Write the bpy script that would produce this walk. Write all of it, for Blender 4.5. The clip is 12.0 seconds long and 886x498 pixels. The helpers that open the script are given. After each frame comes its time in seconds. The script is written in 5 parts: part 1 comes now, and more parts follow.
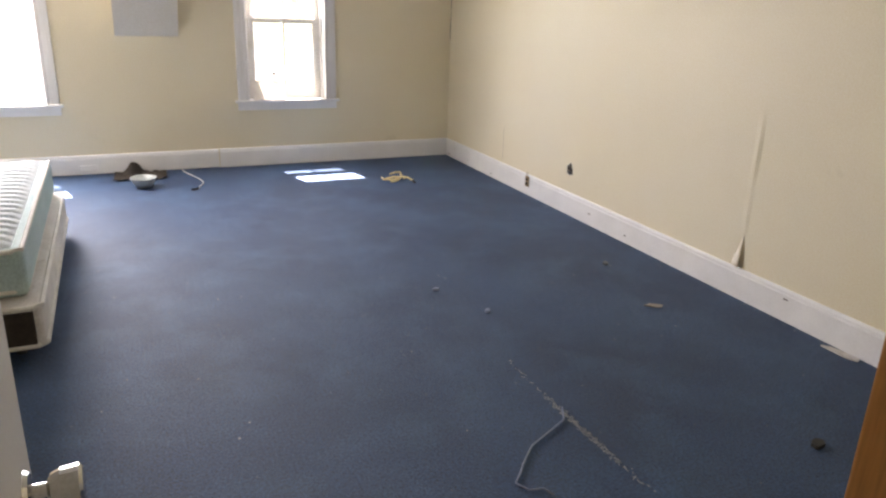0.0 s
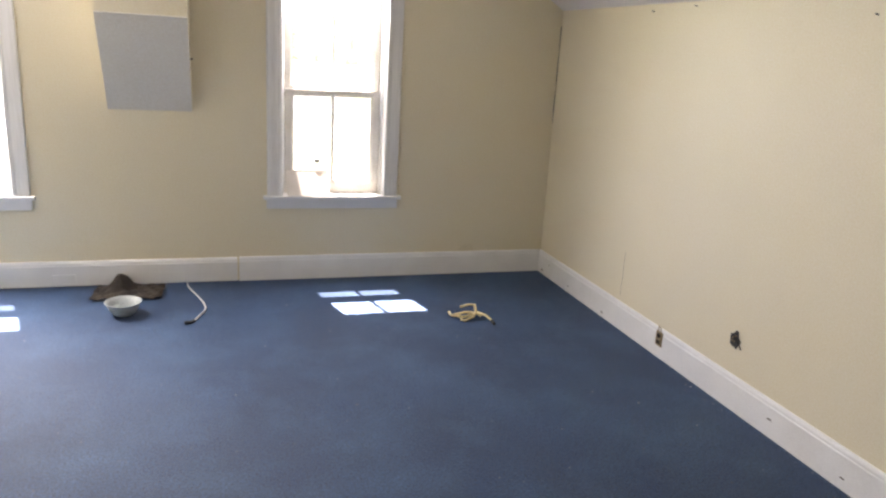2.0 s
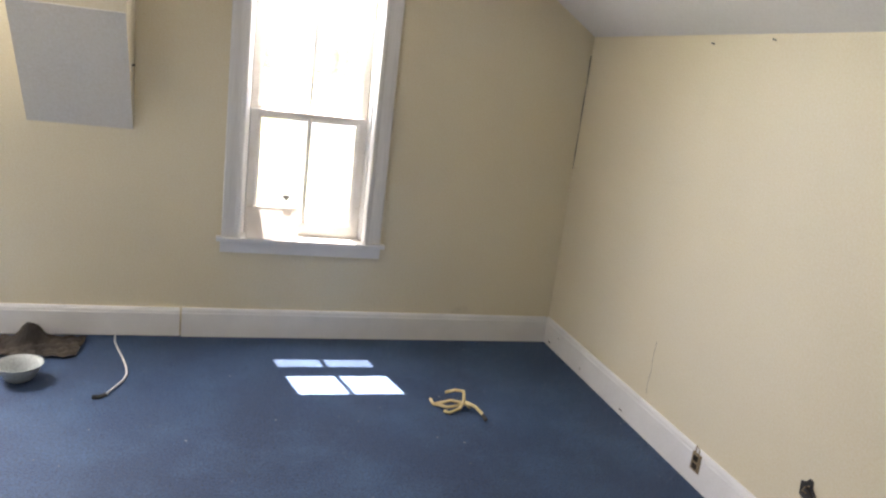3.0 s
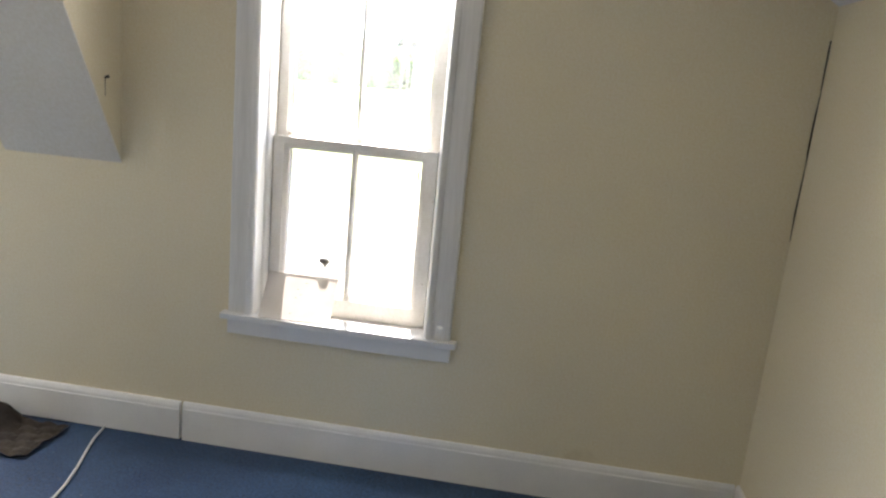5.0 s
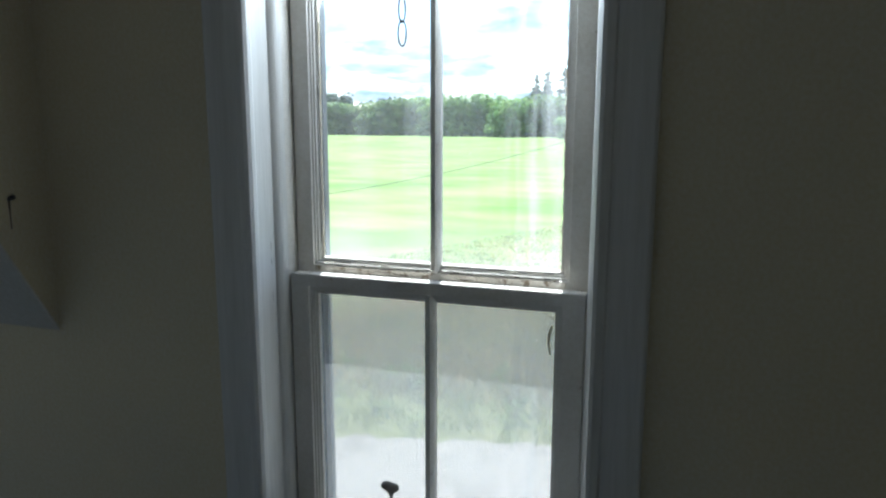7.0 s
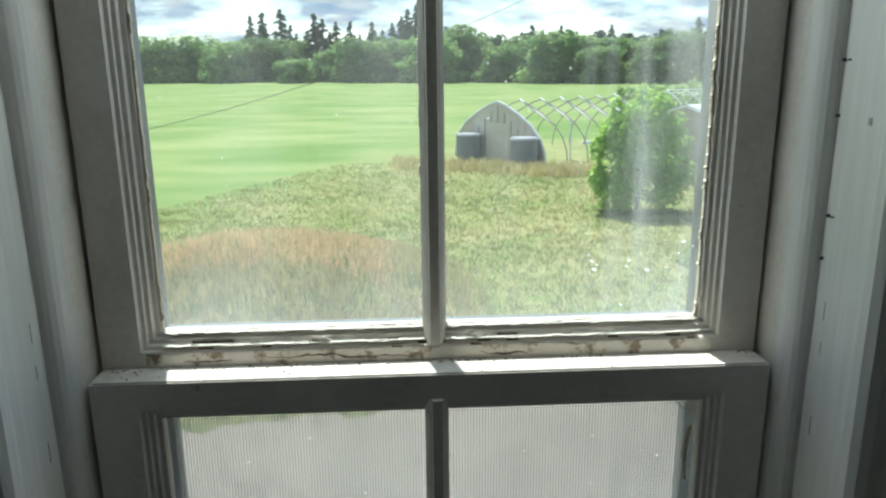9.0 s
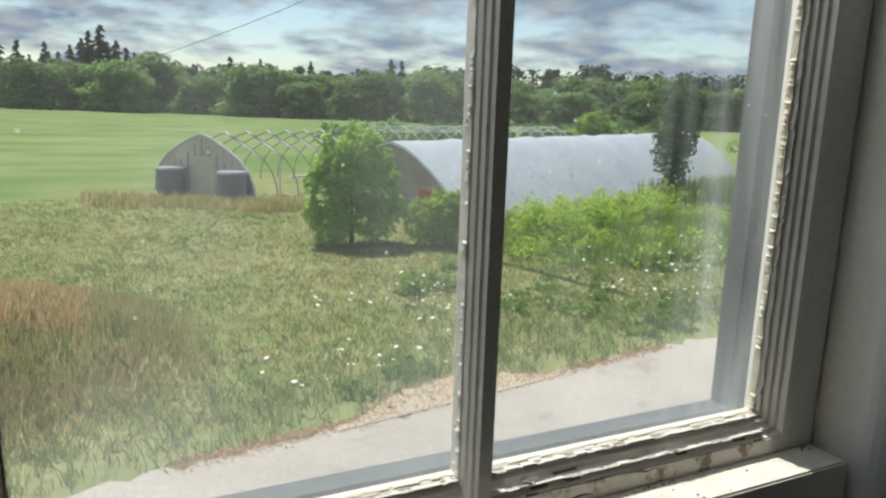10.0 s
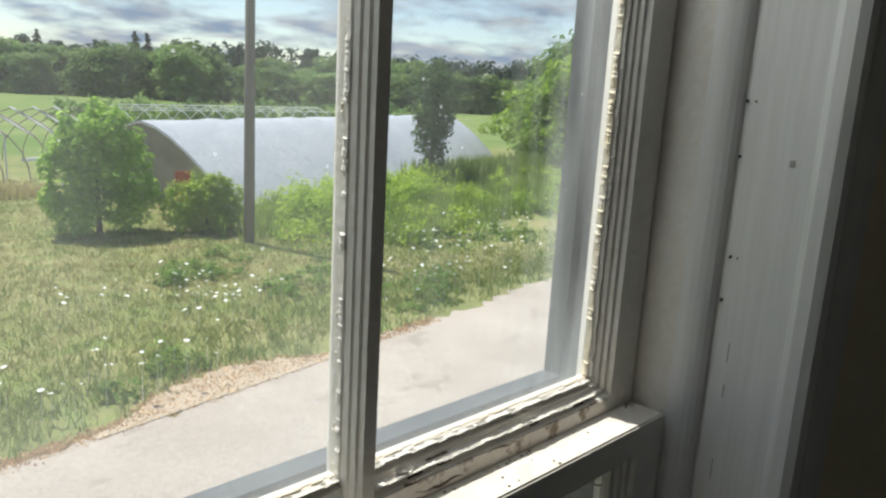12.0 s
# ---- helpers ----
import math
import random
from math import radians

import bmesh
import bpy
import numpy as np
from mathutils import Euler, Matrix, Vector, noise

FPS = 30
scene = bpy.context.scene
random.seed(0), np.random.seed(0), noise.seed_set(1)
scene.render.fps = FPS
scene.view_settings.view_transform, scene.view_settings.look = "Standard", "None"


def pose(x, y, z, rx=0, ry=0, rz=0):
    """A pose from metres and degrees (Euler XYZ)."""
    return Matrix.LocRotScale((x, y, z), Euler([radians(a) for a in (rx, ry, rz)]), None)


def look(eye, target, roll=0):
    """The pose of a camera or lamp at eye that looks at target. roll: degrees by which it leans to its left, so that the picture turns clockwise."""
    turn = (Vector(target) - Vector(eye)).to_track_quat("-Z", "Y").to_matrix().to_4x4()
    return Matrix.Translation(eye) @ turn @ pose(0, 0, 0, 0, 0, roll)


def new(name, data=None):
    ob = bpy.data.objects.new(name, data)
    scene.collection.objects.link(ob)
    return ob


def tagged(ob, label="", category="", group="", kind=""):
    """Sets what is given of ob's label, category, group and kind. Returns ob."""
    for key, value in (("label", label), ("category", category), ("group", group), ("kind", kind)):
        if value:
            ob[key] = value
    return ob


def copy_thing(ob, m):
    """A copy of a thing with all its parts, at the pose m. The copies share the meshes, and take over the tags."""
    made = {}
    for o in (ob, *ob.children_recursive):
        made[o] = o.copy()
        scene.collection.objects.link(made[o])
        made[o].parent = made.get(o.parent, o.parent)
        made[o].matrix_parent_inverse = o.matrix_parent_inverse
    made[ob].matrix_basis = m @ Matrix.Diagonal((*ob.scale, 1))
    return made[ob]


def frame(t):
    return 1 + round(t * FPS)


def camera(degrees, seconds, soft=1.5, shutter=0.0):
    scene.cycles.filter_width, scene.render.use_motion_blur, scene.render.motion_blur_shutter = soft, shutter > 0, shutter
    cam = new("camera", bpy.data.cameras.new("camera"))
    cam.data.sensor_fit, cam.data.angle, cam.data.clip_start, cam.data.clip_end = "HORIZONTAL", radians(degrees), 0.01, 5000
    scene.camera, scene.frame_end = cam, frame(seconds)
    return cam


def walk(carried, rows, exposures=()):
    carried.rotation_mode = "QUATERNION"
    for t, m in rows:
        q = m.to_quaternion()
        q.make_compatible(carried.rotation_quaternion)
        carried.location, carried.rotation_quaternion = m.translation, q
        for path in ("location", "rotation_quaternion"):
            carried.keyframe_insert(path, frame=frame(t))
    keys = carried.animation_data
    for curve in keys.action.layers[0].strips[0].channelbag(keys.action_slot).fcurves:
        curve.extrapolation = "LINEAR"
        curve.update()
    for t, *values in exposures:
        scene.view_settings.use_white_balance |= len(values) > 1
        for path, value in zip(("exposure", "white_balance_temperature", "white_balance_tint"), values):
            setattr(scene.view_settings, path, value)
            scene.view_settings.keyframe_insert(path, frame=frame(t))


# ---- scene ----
cam = camera(62.6, 12.0, soft=2.3)
PATH = [
    (0.0, pose(-1.472, -6.883, 1.557, 70.91, -1.89, -23.68)),
    (0.5, pose(-1.319, -6.464, 1.594, 73.90, -0.56, -22.62)),
    (1.0, pose(-1.100, -6.016, 1.640, 74.68, -1.43, -24.63)),
    (1.5, pose(-0.985, -5.530, 1.650, 74.67, -3.81, -20.60)),
    (2.0, pose(-0.778, -5.060, 1.638, 74.73, -3.28, -16.80)),
    (2.5, pose(-0.622, -4.616, 1.667, 76.18, -2.63, -15.37)),
    (3.0, pose(-0.425, -4.176, 1.662, 76.16, -6.92, -15.37)),
    (3.5, pose(-0.052, -3.829, 1.644, 75.69, -4.78, -10.77)),
    (3.7, pose(0.056, -3.698, 1.628, 77.53, -5.63, -8.08)),
    (5.3, pose(0.744, -2.533, 1.607, 76.84, -3.83, 9.83)),
    (5.5, pose(0.706, -2.425, 1.612, 77.29, -2.99, 11.07)),
    (6.0, pose(0.763, -2.005, 1.622, 77.39, -2.74, 17.04)),
    (6.5, pose(0.606, -1.681, 1.649, 77.67, -1.24, 16.23)),
    (7.0, pose(0.502, -1.341, 1.666, 80.02, -0.13, 18.29)),
    (7.2, pose(0.529, -1.195, 1.651, 78.80, 0.52, 20.97)),
    (8.8, pose(-0.016, -0.671, 1.608, 74.96, -0.56, -1.05)),
    (9.0, pose(-0.027, -0.569, 1.616, 75.74, 0.57, -3.13)),
    (9.5, pose(-0.090, -0.400, 1.618, 76.16, -0.51, -8.75)),
    (10.0, pose(-0.225, -0.270, 1.608, 78.61, -1.85, -25.81)),
    (10.5, pose(-0.307, -0.238, 1.617, 78.33, -3.31, -39.42)),
    (11.0, pose(-0.321, -0.184, 1.601, 77.40, -3.82, -47.60)),
    (11.5, pose(-0.307, -0.155, 1.589, 77.70, -5.50, -50.85)),
    (12.0, pose(-0.274, -0.219, 1.608, 77.94, -3.18, -44.12)),
]
EXPOSURE = [(0.0, 4.5, 6850, 22), (1.5, 4.25, 6800, 22), (2.0, 4.3, 6800, 21), (3.5, 4.2, 6700, 19), (5.5, 3.75, 6400, 14), (6.0, 3.3, 6300, 12), (6.5, 2.5, 6150, 8), (7.0, 1.4, 5500, 4), (7.2, 1.25, 5550, 3), (8.8, 0.8, 5950, -2), (9.0, 0.75, 6000, -2), (9.5, 0.3, 6350, 3), (10.0, 0.05, 6350, 5), (10.5, 0.0, 6350, 5), (12.0, 0.25, 6400, 7)]
walk(cam, PATH, EXPOSURE)

# ---- world and sun ----
SUN_FROM = Vector((-0.22, 0.85, 1.75)).normalized()
world = bpy.data.worlds.new("sky")
scene.world = world
world.use_nodes = True
wn, wl = world.node_tree.nodes, world.node_tree.links
wn.clear()
w_out = wn.new("ShaderNodeOutputWorld")
w_bg = wn.new("ShaderNodeBackground")
w_sky = wn.new("ShaderNodeTexSky")
w_sky.sky_type = "NISHITA"
w_sky.sun_disc = False
w_sky.sun_elevation = math.asin(SUN_FROM.z)
w_sky.sun_rotation = math.atan2(SUN_FROM.x, SUN_FROM.y)
w_sky.air_density, w_sky.dust_density = 1.0, 0.4
w_bg.inputs["Strength"].default_value = 0.12
w_co = wn.new("ShaderNodeTexCoord")
w_sep = wn.new("ShaderNodeSeparateXYZ")
w_add = wn.new("ShaderNodeMath")
w_add.operation = "ADD"
w_add.inputs[1].default_value = 0.22
w_max = wn.new("ShaderNodeMath")
w_max.operation = "MAXIMUM"
w_max.inputs[1].default_value = 0.05
w_dx, w_dy = wn.new("ShaderNodeMath"), wn.new("ShaderNodeMath")
w_dx.operation = w_dy.operation = "DIVIDE"
w_comb = wn.new("ShaderNodeCombineXYZ")
w_noise = wn.new("ShaderNodeTexNoise")
w_noise.inputs["Scale"].default_value = 2.0
w_noise.inputs["Detail"].default_value = 7
w_noise.inputs["Roughness"].default_value = 0.58
w_ramp = wn.new("ShaderNodeValToRGB")
w_ramp.color_ramp.elements[0].position, w_ramp.color_ramp.elements[0].color = 0.43, (0, 0, 0, 1)
w_ramp.color_ramp.elements[1].position, w_ramp.color_ramp.elements[1].color = 0.58, (1, 1, 1, 1)
w_shade = wn.new("ShaderNodeTexNoise")
w_shade.inputs["Scale"].default_value = 6.0
w_shade.inputs["Detail"].default_value = 8
w_cloud = wn.new("ShaderNodeValToRGB")
w_cloud.color_ramp.elements[0].position, w_cloud.color_ramp.elements[0].color = 0.36, (1.8, 2.45, 3.4, 1)
w_cloud.color_ramp.elements[1].position, w_cloud.color_ramp.elements[1].color = 0.64, (3.4, 3.6, 3.9, 1)
w_mix = wn.new("ShaderNodeMix")
w_mix.data_type = "RGBA"
wl.new(w_co.outputs["Generated"], w_sep.inputs[0])
wl.new(w_sep.outputs["Z"], w_add.inputs[0])
wl.new(w_add.outputs[0], w_max.inputs[0])
wl.new(w_sep.outputs["X"], w_dx.inputs[0])
wl.new(w_sep.outputs["Y"], w_dy.inputs[0])
wl.new(w_max.outputs[0], w_dx.inputs[1])
wl.new(w_max.outputs[0], w_dy.inputs[1])
wl.new(w_dx.outputs[0], w_comb.inputs["X"])
wl.new(w_dy.outputs[0], w_comb.inputs["Y"])
wl.new(w_comb.outputs[0], w_noise.inputs["Vector"])
wl.new(w_comb.outputs[0], w_shade.inputs["Vector"])
wl.new(w_noise.outputs["Fac"], w_ramp.inputs[0])
wl.new(w_shade.outputs["Fac"], w_cloud.inputs[0])
wl.new(w_ramp.outputs["Color"], w_mix.inputs["Factor"])
wl.new(w_sky.outputs[0], w_mix.inputs["A"])
wl.new(w_cloud.outputs["Color"], w_mix.inputs["B"])
wl.new(w_mix.outputs["Result"], w_bg.inputs["Color"])
wl.new(w_bg.outputs[0], w_out.inputs[0])
sun = new("sun", bpy.data.lights.new("sun", "SUN"))
sun.data.energy, sun.data.angle, sun.data.color = 4.6, radians(0.53), (1.0, 0.95, 0.87)
sun.matrix_world = look(SUN_FROM * 60, (0, 0, 0))
# area lamps added to lift the room: one window's whole opening, the other's top
for gx, gz, tall, watts in ((-2.36, 1.31, 1.36, 11.0), (0.0, 1.952, 0.062, 1.0)):
    glow = new("window_fill", bpy.data.lights.new("window_fill", "AREA"))
    glow.data.shape, glow.data.size, glow.data.size_y = "RECTANGLE", 0.58, tall
    glow.data.energy, glow.data.color = watts, (0.95, 0.98, 1.0)
    glow.matrix_world = look((gx, 0.166, gz), (gx, -3.0, gz - 1.2))


# ---- materials ----
def surface(name, base, second, scale=6.0, fine=60.0, rough=0.6, bump=0.15, depth=0.002, stretch=(1, 1, 1), metal=0.0, third=None, amount=0.5, random_hue=0.0, grain_mix=0.35, sheen=0.0, pile=False):
    """A two-scale painted or natural surface: patches of base and second, a fine grain and relief, and stains of third."""
    m = bpy.data.materials.new(name)
    m.use_nodes = True
    n, l = m.node_tree.nodes, m.node_tree.links
    b = n["Principled BSDF"]
    co = n.new("ShaderNodeTexCoord")
    mp = n.new("ShaderNodeMapping")
    mp.inputs["Scale"].default_value = stretch
    l.new(co.outputs["Object"], mp.inputs[0])
    big, small = n.new("ShaderNodeTexNoise"), n.new("ShaderNodeTexNoise")
    big.inputs["Scale"].default_value, big.inputs["Detail"].default_value = scale, 5
    small.inputs["Scale"].default_value, small.inputs["Detail"].default_value = fine, 3
    if pile:
        small.inputs["Detail"].default_value, small.inputs["Roughness"].default_value = 6, 0.75
    l.new(mp.outputs[0], big.inputs["Vector"])
    l.new(mp.outputs[0], small.inputs["Vector"])
    ramp = n.new("ShaderNodeValToRGB")
    ramp.color_ramp.elements[0].position, ramp.color_ramp.elements[1].position = 0.35, 0.68
    ramp.color_ramp.elements[0].color, ramp.color_ramp.elements[1].color = (*base, 1), (*second, 1)
    l.new(big.outputs["Fac"], ramp.inputs[0])
    grain = n.new("ShaderNodeMix")
    grain.data_type, grain.blend_type = "RGBA", "OVERLAY"
    grain.inputs["Factor"].default_value = grain_mix
    l.new(ramp.outputs["Color"], grain.inputs["A"])
    if pile:
        worn, trod = n.new("ShaderNodeTexNoise"), n.new("ShaderNodeMix")
        worn.inputs["Scale"].default_value, worn.inputs["Detail"].default_value = scale * 2.3, 8
        worn.inputs["Roughness"].default_value = 0.65
        l.new(mp.outputs[0], worn.inputs["Vector"])
        edge = n.new("ShaderNodeMapRange")
        edge.inputs["From Min"].default_value, edge.inputs["From Max"].default_value = 0.45, 0.75
        l.new(worn.outputs["Fac"], edge.inputs["Value"])
        trod.data_type = "RGBA"
        l.new(edge.outputs[0], trod.inputs["Factor"])
        l.new(ramp.outputs["Color"], trod.inputs["A"])
        trod.inputs["B"].default_value = (*third, 1)
        l.new(trod.outputs["Result"], grain.inputs["A"])
        tuft = n.new("ShaderNodeMapRange")
        tuft.inputs["From Min"].default_value, tuft.inputs["From Max"].default_value = 0.34, 0.66
        tuft.inputs["To Min"].default_value, tuft.inputs["To Max"].default_value = 0.12, 1.0
        l.new(small.outputs["Fac"], tuft.inputs["Value"])
        l.new(tuft.outputs[0], grain.inputs["B"])
    else:
        l.new(small.outputs["Fac"], grain.inputs["B"])
    colour = grain.outputs["Result"]
    if third and not pile:
        stain = n.new("ShaderNodeTexNoise")
        stain.inputs["Scale"].default_value, stain.inputs["Detail"].default_value = scale * 2.3, 8
        stain.inputs["Roughness"].default_value = 0.65
        l.new(mp.outputs[0], stain.inputs["Vector"])
        cut = n.new("ShaderNodeValToRGB")
        cut.color_ramp.elements[0].position, cut.color_ramp.elements[1].position = 1 - amount, min(1.0, 1.06 - amount)
        l.new(stain.outputs["Fac"], cut.inputs[0])
        over = n.new("ShaderNodeMix")
        over.data_type = "RGBA"
        l.new(cut.outputs["Color"], over.inputs["Factor"])
        l.new(colour, over.inputs["A"])
        over.inputs["B"].default_value = (*third, 1)
        colour = over.outputs["Result"]
    if random_hue:
        info = n.new("ShaderNodeObjectInfo")
        isl = n.new("ShaderNodeNewGeometry")
        hue = n.new("ShaderNodeHueSaturation")
        mr = n.new("ShaderNodeMapRange")
        mr.inputs["To Min"].default_value, mr.inputs["To Max"].default_value = 1 - random_hue, 1 + random_hue
        both = n.new("ShaderNodeMath")
        both.operation = "MULTIPLY_ADD"
        both.inputs[1].default_value = 0.5
        half = n.new("ShaderNodeMath")
        half.operation = "MULTIPLY"
        half.inputs[1].default_value = 0.5
        l.new(info.outputs["Random"], half.inputs[0])
        l.new(isl.outputs["Random Per Island"], both.inputs[0])
        l.new(half.outputs[0], both.inputs[2])
        l.new(both.outputs[0], mr.inputs["Value"])
        l.new(mr.outputs[0], hue.inputs["Value"])
        l.new(colour, hue.inputs["Color"])
        colour = hue.outputs["Color"]
    l.new(colour, b.inputs["Base Color"])
    b.inputs["Roughness"].default_value = rough
    b.inputs["Metallic"].default_value = metal
    b.inputs["Sheen Weight"].default_value = sheen
    if bump:
        bp = n.new("ShaderNodeBump")
        bp.inputs["Strength"].default_value, bp.inputs["Distance"].default_value = bump, depth
        l.new(small.outputs["Fac"], bp.inputs["Height"])
        l.new(bp.outputs[0], b.inputs["Normal"])
    return m


def leafy(name, dark, light, through_light=0.28, patch=0.6, vary=0.45):
    """Leaves: green varied leaf by leaf, a part of the light passing through."""
    m = surface(name, dark, light, scale=patch, fine=9, rough=0.6, bump=0, random_hue=vary)
    n, l = m.node_tree.nodes, m.node_tree.links
    b, out = n["Principled BSDF"], n["Material Output"]
    tr = n.new("ShaderNodeBsdfTranslucent")
    mix = n.new("ShaderNodeMixShader")
    mix.inputs[0].default_value = through_light
    src = b.inputs["Base Color"].links[0].from_socket
    l.new(src, tr.inputs["Color"])
    l.new(b.outputs[0], mix.inputs[1])
    l.new(tr.outputs[0], mix.inputs[2])
    l.new(mix.outputs[0], out.inputs["Surface"])
    b.inputs["Specular IOR Level"].default_value = 0.2
    return m


def clear_glass(name, dirt=0.04, streak=0.05):
    """A thin old pane: mostly clear, a sharp reflection, dust film and streaks."""
    m = bpy.data.materials.new(name)
    m.use_nodes = True
    n, l = m.node_tree.nodes, m.node_tree.links
    out = n["Material Output"]
    n.remove(n["Principled BSDF"])
    tp, gl, df = n.new("ShaderNodeBsdfTransparent"), n.new("ShaderNodeBsdfGlossy"), n.new("ShaderNodeBsdfTranslucent")
    gl.inputs["Roughness"].default_value = 0.02
    df.inputs["Color"].default_value = (0.8, 0.82, 0.82, 1)
    lw = n.new("ShaderNodeLayerWeight")
    lw.inputs["Blend"].default_value = 0.5
    pw = n.new("ShaderNodeMath")
    pw.operation = "POWER"
    pw.inputs[1].default_value = 4.0
    l.new(lw.outputs["Facing"], pw.inputs[0])
    fr = n.new("ShaderNodeMath")
    fr.operation = "MULTIPLY_ADD"
    fr.inputs[1].default_value, fr.inputs[2].default_value = 0.45, 0.02
    l.new(pw.outputs[0], fr.inputs[0])
    a, c = n.new("ShaderNodeMixShader"), n.new("ShaderNodeMixShader")
    co = n.new("ShaderNodeTexCoord")
    mp = n.new("ShaderNodeMapping")
    mp.inputs["Scale"].default_value = (1.0, 1.0, 0.22)
    l.new(co.outputs["Object"], mp.inputs[0])
    ns, dots = n.new("ShaderNodeTexNoise"), n.new("ShaderNodeTexVoronoi")
    ns.inputs["Scale"].default_value, ns.inputs["Detail"].default_value = 9, 6
    l.new(mp.outputs[0], ns.inputs["Vector"])
    rp = n.new("ShaderNodeMapRange")
    rp.inputs["From Min"].default_value, rp.inputs["From Max"].default_value = 0.42, 0.8
    rp.inputs["To Min"].default_value, rp.inputs["To Max"].default_value = dirt, dirt + streak
    l.new(ns.outputs["Fac"], rp.inputs["Value"])
    dots.inputs["Scale"].default_value = 38
    l.new(co.outputs["Object"], dots.inputs["Vector"])
    sp = n.new("ShaderNodeMath")
    sp.operation = "LESS_THAN"
    sp.inputs[1].default_value = 0.045
    l.new(dots.outputs["Distance"], sp.inputs[0])
    sp2 = n.new("ShaderNodeMath")
    sp2.operation = "MULTIPLY"
    sp2.inputs[1].default_value = 0.4
    l.new(sp.outputs[0], sp2.inputs[0])
    tot = n.new("ShaderNodeMath")
    tot.operation = "ADD"
    l.new(rp.outputs[0], tot.inputs[0])
    l.new(sp2.outputs[0], tot.inputs[1])
    # film of dust gathered low on the upper panes and washed down one edge
    sep = n.new("ShaderNodeSeparateXYZ")
    l.new(co.outputs["Object"], sep.inputs[0])
    low, side = n.new("ShaderNodeMapRange"), n.new("ShaderNodeMapRange")
    low.inputs["From Min"].default_value, low.inputs["From Max"].default_value = 1.365, 1.47
    low.inputs["To Min"].default_value, low.inputs["To Max"].default_value = 0.10, 0.0
    l.new(sep.outputs["Z"], low.inputs["Value"])
    side.inputs["From Min"].default_value, side.inputs["From Max"].default_value = 0.10, 0.23
    side.inputs["To Min"].default_value, side.inputs["To Max"].default_value = 0.0, 0.15
    l.new(sep.outputs["X"], side.inputs["Value"])
    runs, mp3 = n.new("ShaderNodeTexNoise"), n.new("ShaderNodeMapping")
    mp3.inputs["Scale"].default_value = (1.0, 1.0, 0.09)
    l.new(co.outputs["Object"], mp3.inputs[0])
    runs.inputs["Scale"].default_value, runs.inputs["Detail"].default_value = 42, 5
    l.new(mp3.outputs[0], runs.inputs["Vector"])
    rr = n.new("ShaderNodeMapRange")
    rr.inputs["From Min"].default_value, rr.inputs["From Max"].default_value = 0.42, 0.74
    l.new(runs.outputs["Fac"], rr.inputs["Value"])
    washed = n.new("ShaderNodeMath")
    washed.operation = "MULTIPLY"
    l.new(side.outputs[0], washed.inputs[0])
    l.new(rr.outputs[0], washed.inputs[1])
    film, film2 = n.new("ShaderNodeMath"), n.new("ShaderNodeMath")
    film.operation = film2.operation = "ADD"
    l.new(low.outputs[0], film.inputs[0])
    l.new(washed.outputs[0], film.inputs[1])
    l.new(film.outputs[0], film2.inputs[0])
    l.new(tot.outputs[0], film2.inputs[1])
    l.new(film2.outputs[0], a.inputs[0])
    l.new(tp.outputs[0], a.inputs[1])
    l.new(df.outputs[0], a.inputs[2])
    l.new(fr.outputs[0], c.inputs[0])
    l.new(a.outputs[0], c.inputs[1])
    l.new(gl.outputs[0], c.inputs[2])
    l.new(c.outputs[0], out.inputs["Surface"])
    return m


M_WALL = surface("cream_paint", (0.75, 0.665, 0.475), (0.80, 0.725, 0.545), scale=0.7, fine=120, rough=0.5, bump=0.08, third=(0.70, 0.62, 0.44), amount=0.34)
M_CEIL = surface("ceiling_paint", (0.76, 0.74, 0.71), (0.82, 0.80, 0.77), scale=1.0, fine=90, rough=0.8, bump=0.1)
M_TRIM = surface("white_trim_paint", (0.79, 0.78, 0.76), (0.85, 0.84, 0.82), scale=5, fine=150, rough=0.42, bump=0.1, third=(0.50, 0.46, 0.40), amount=0.29)
M_JAMB = surface("brushed_jamb_paint", (0.70, 0.69, 0.66), (0.82, 0.81, 0.79), scale=16, fine=170, rough=0.42, bump=0.22, depth=0.0025, stretch=(1, 1, 0.05), third=(0.44, 0.40, 0.34), amount=0.30)
M_SASH = surface("old_sash_paint", (0.72, 0.69, 0.63), (0.81, 0.78, 0.73), scale=9, fine=140, rough=0.5, bump=0.35, third=(0.36, 0.29, 0.21), amount=0.33)
M_RAIL = surface("peeling_rail_paint", (0.66, 0.61, 0.54), (0.76, 0.72, 0.66), scale=14, fine=110, rough=0.6, bump=0.6, third=(0.26, 0.20, 0.14), amount=0.45)
M_LEDGE = surface("dusty_ledge_paint", (0.66, 0.62, 0.55), (0.78, 0.75, 0.69), scale=60, fine=400, rough=0.75, bump=0.5, third=(0.42, 0.36, 0.29), amount=0.33)
M_FLAKE = surface("paint_flakes", (0.72, 0.69, 0.63), (0.80, 0.78, 0.73), scale=40, fine=200, rough=0.6, bump=0.2)
M_BARE = surface("bare_weathered_wood", (0.10, 0.075, 0.055), (0.20, 0.16, 0.12), scale=30, fine=150, rough=0.9, bump=0.3)
M_PUTTY = surface("yellowed_putty", (0.66, 0.58, 0.42), (0.76, 0.71, 0.60), scale=18, fine=160, rough=0.8, bump=0.6, third=(0.45, 0.27, 0.10), amount=0.33)
M_CARPET = surface("blue_carpet", (0.0095, 0.031, 0.080), (0.019, 0.054, 0.126), scale=1.1, fine=95, rough=0.62, bump=0.55, depth=0.012, third=(0.030, 0.074, 0.152), amount=0.42, grain_mix=1.0, sheen=0.05, pile=True)
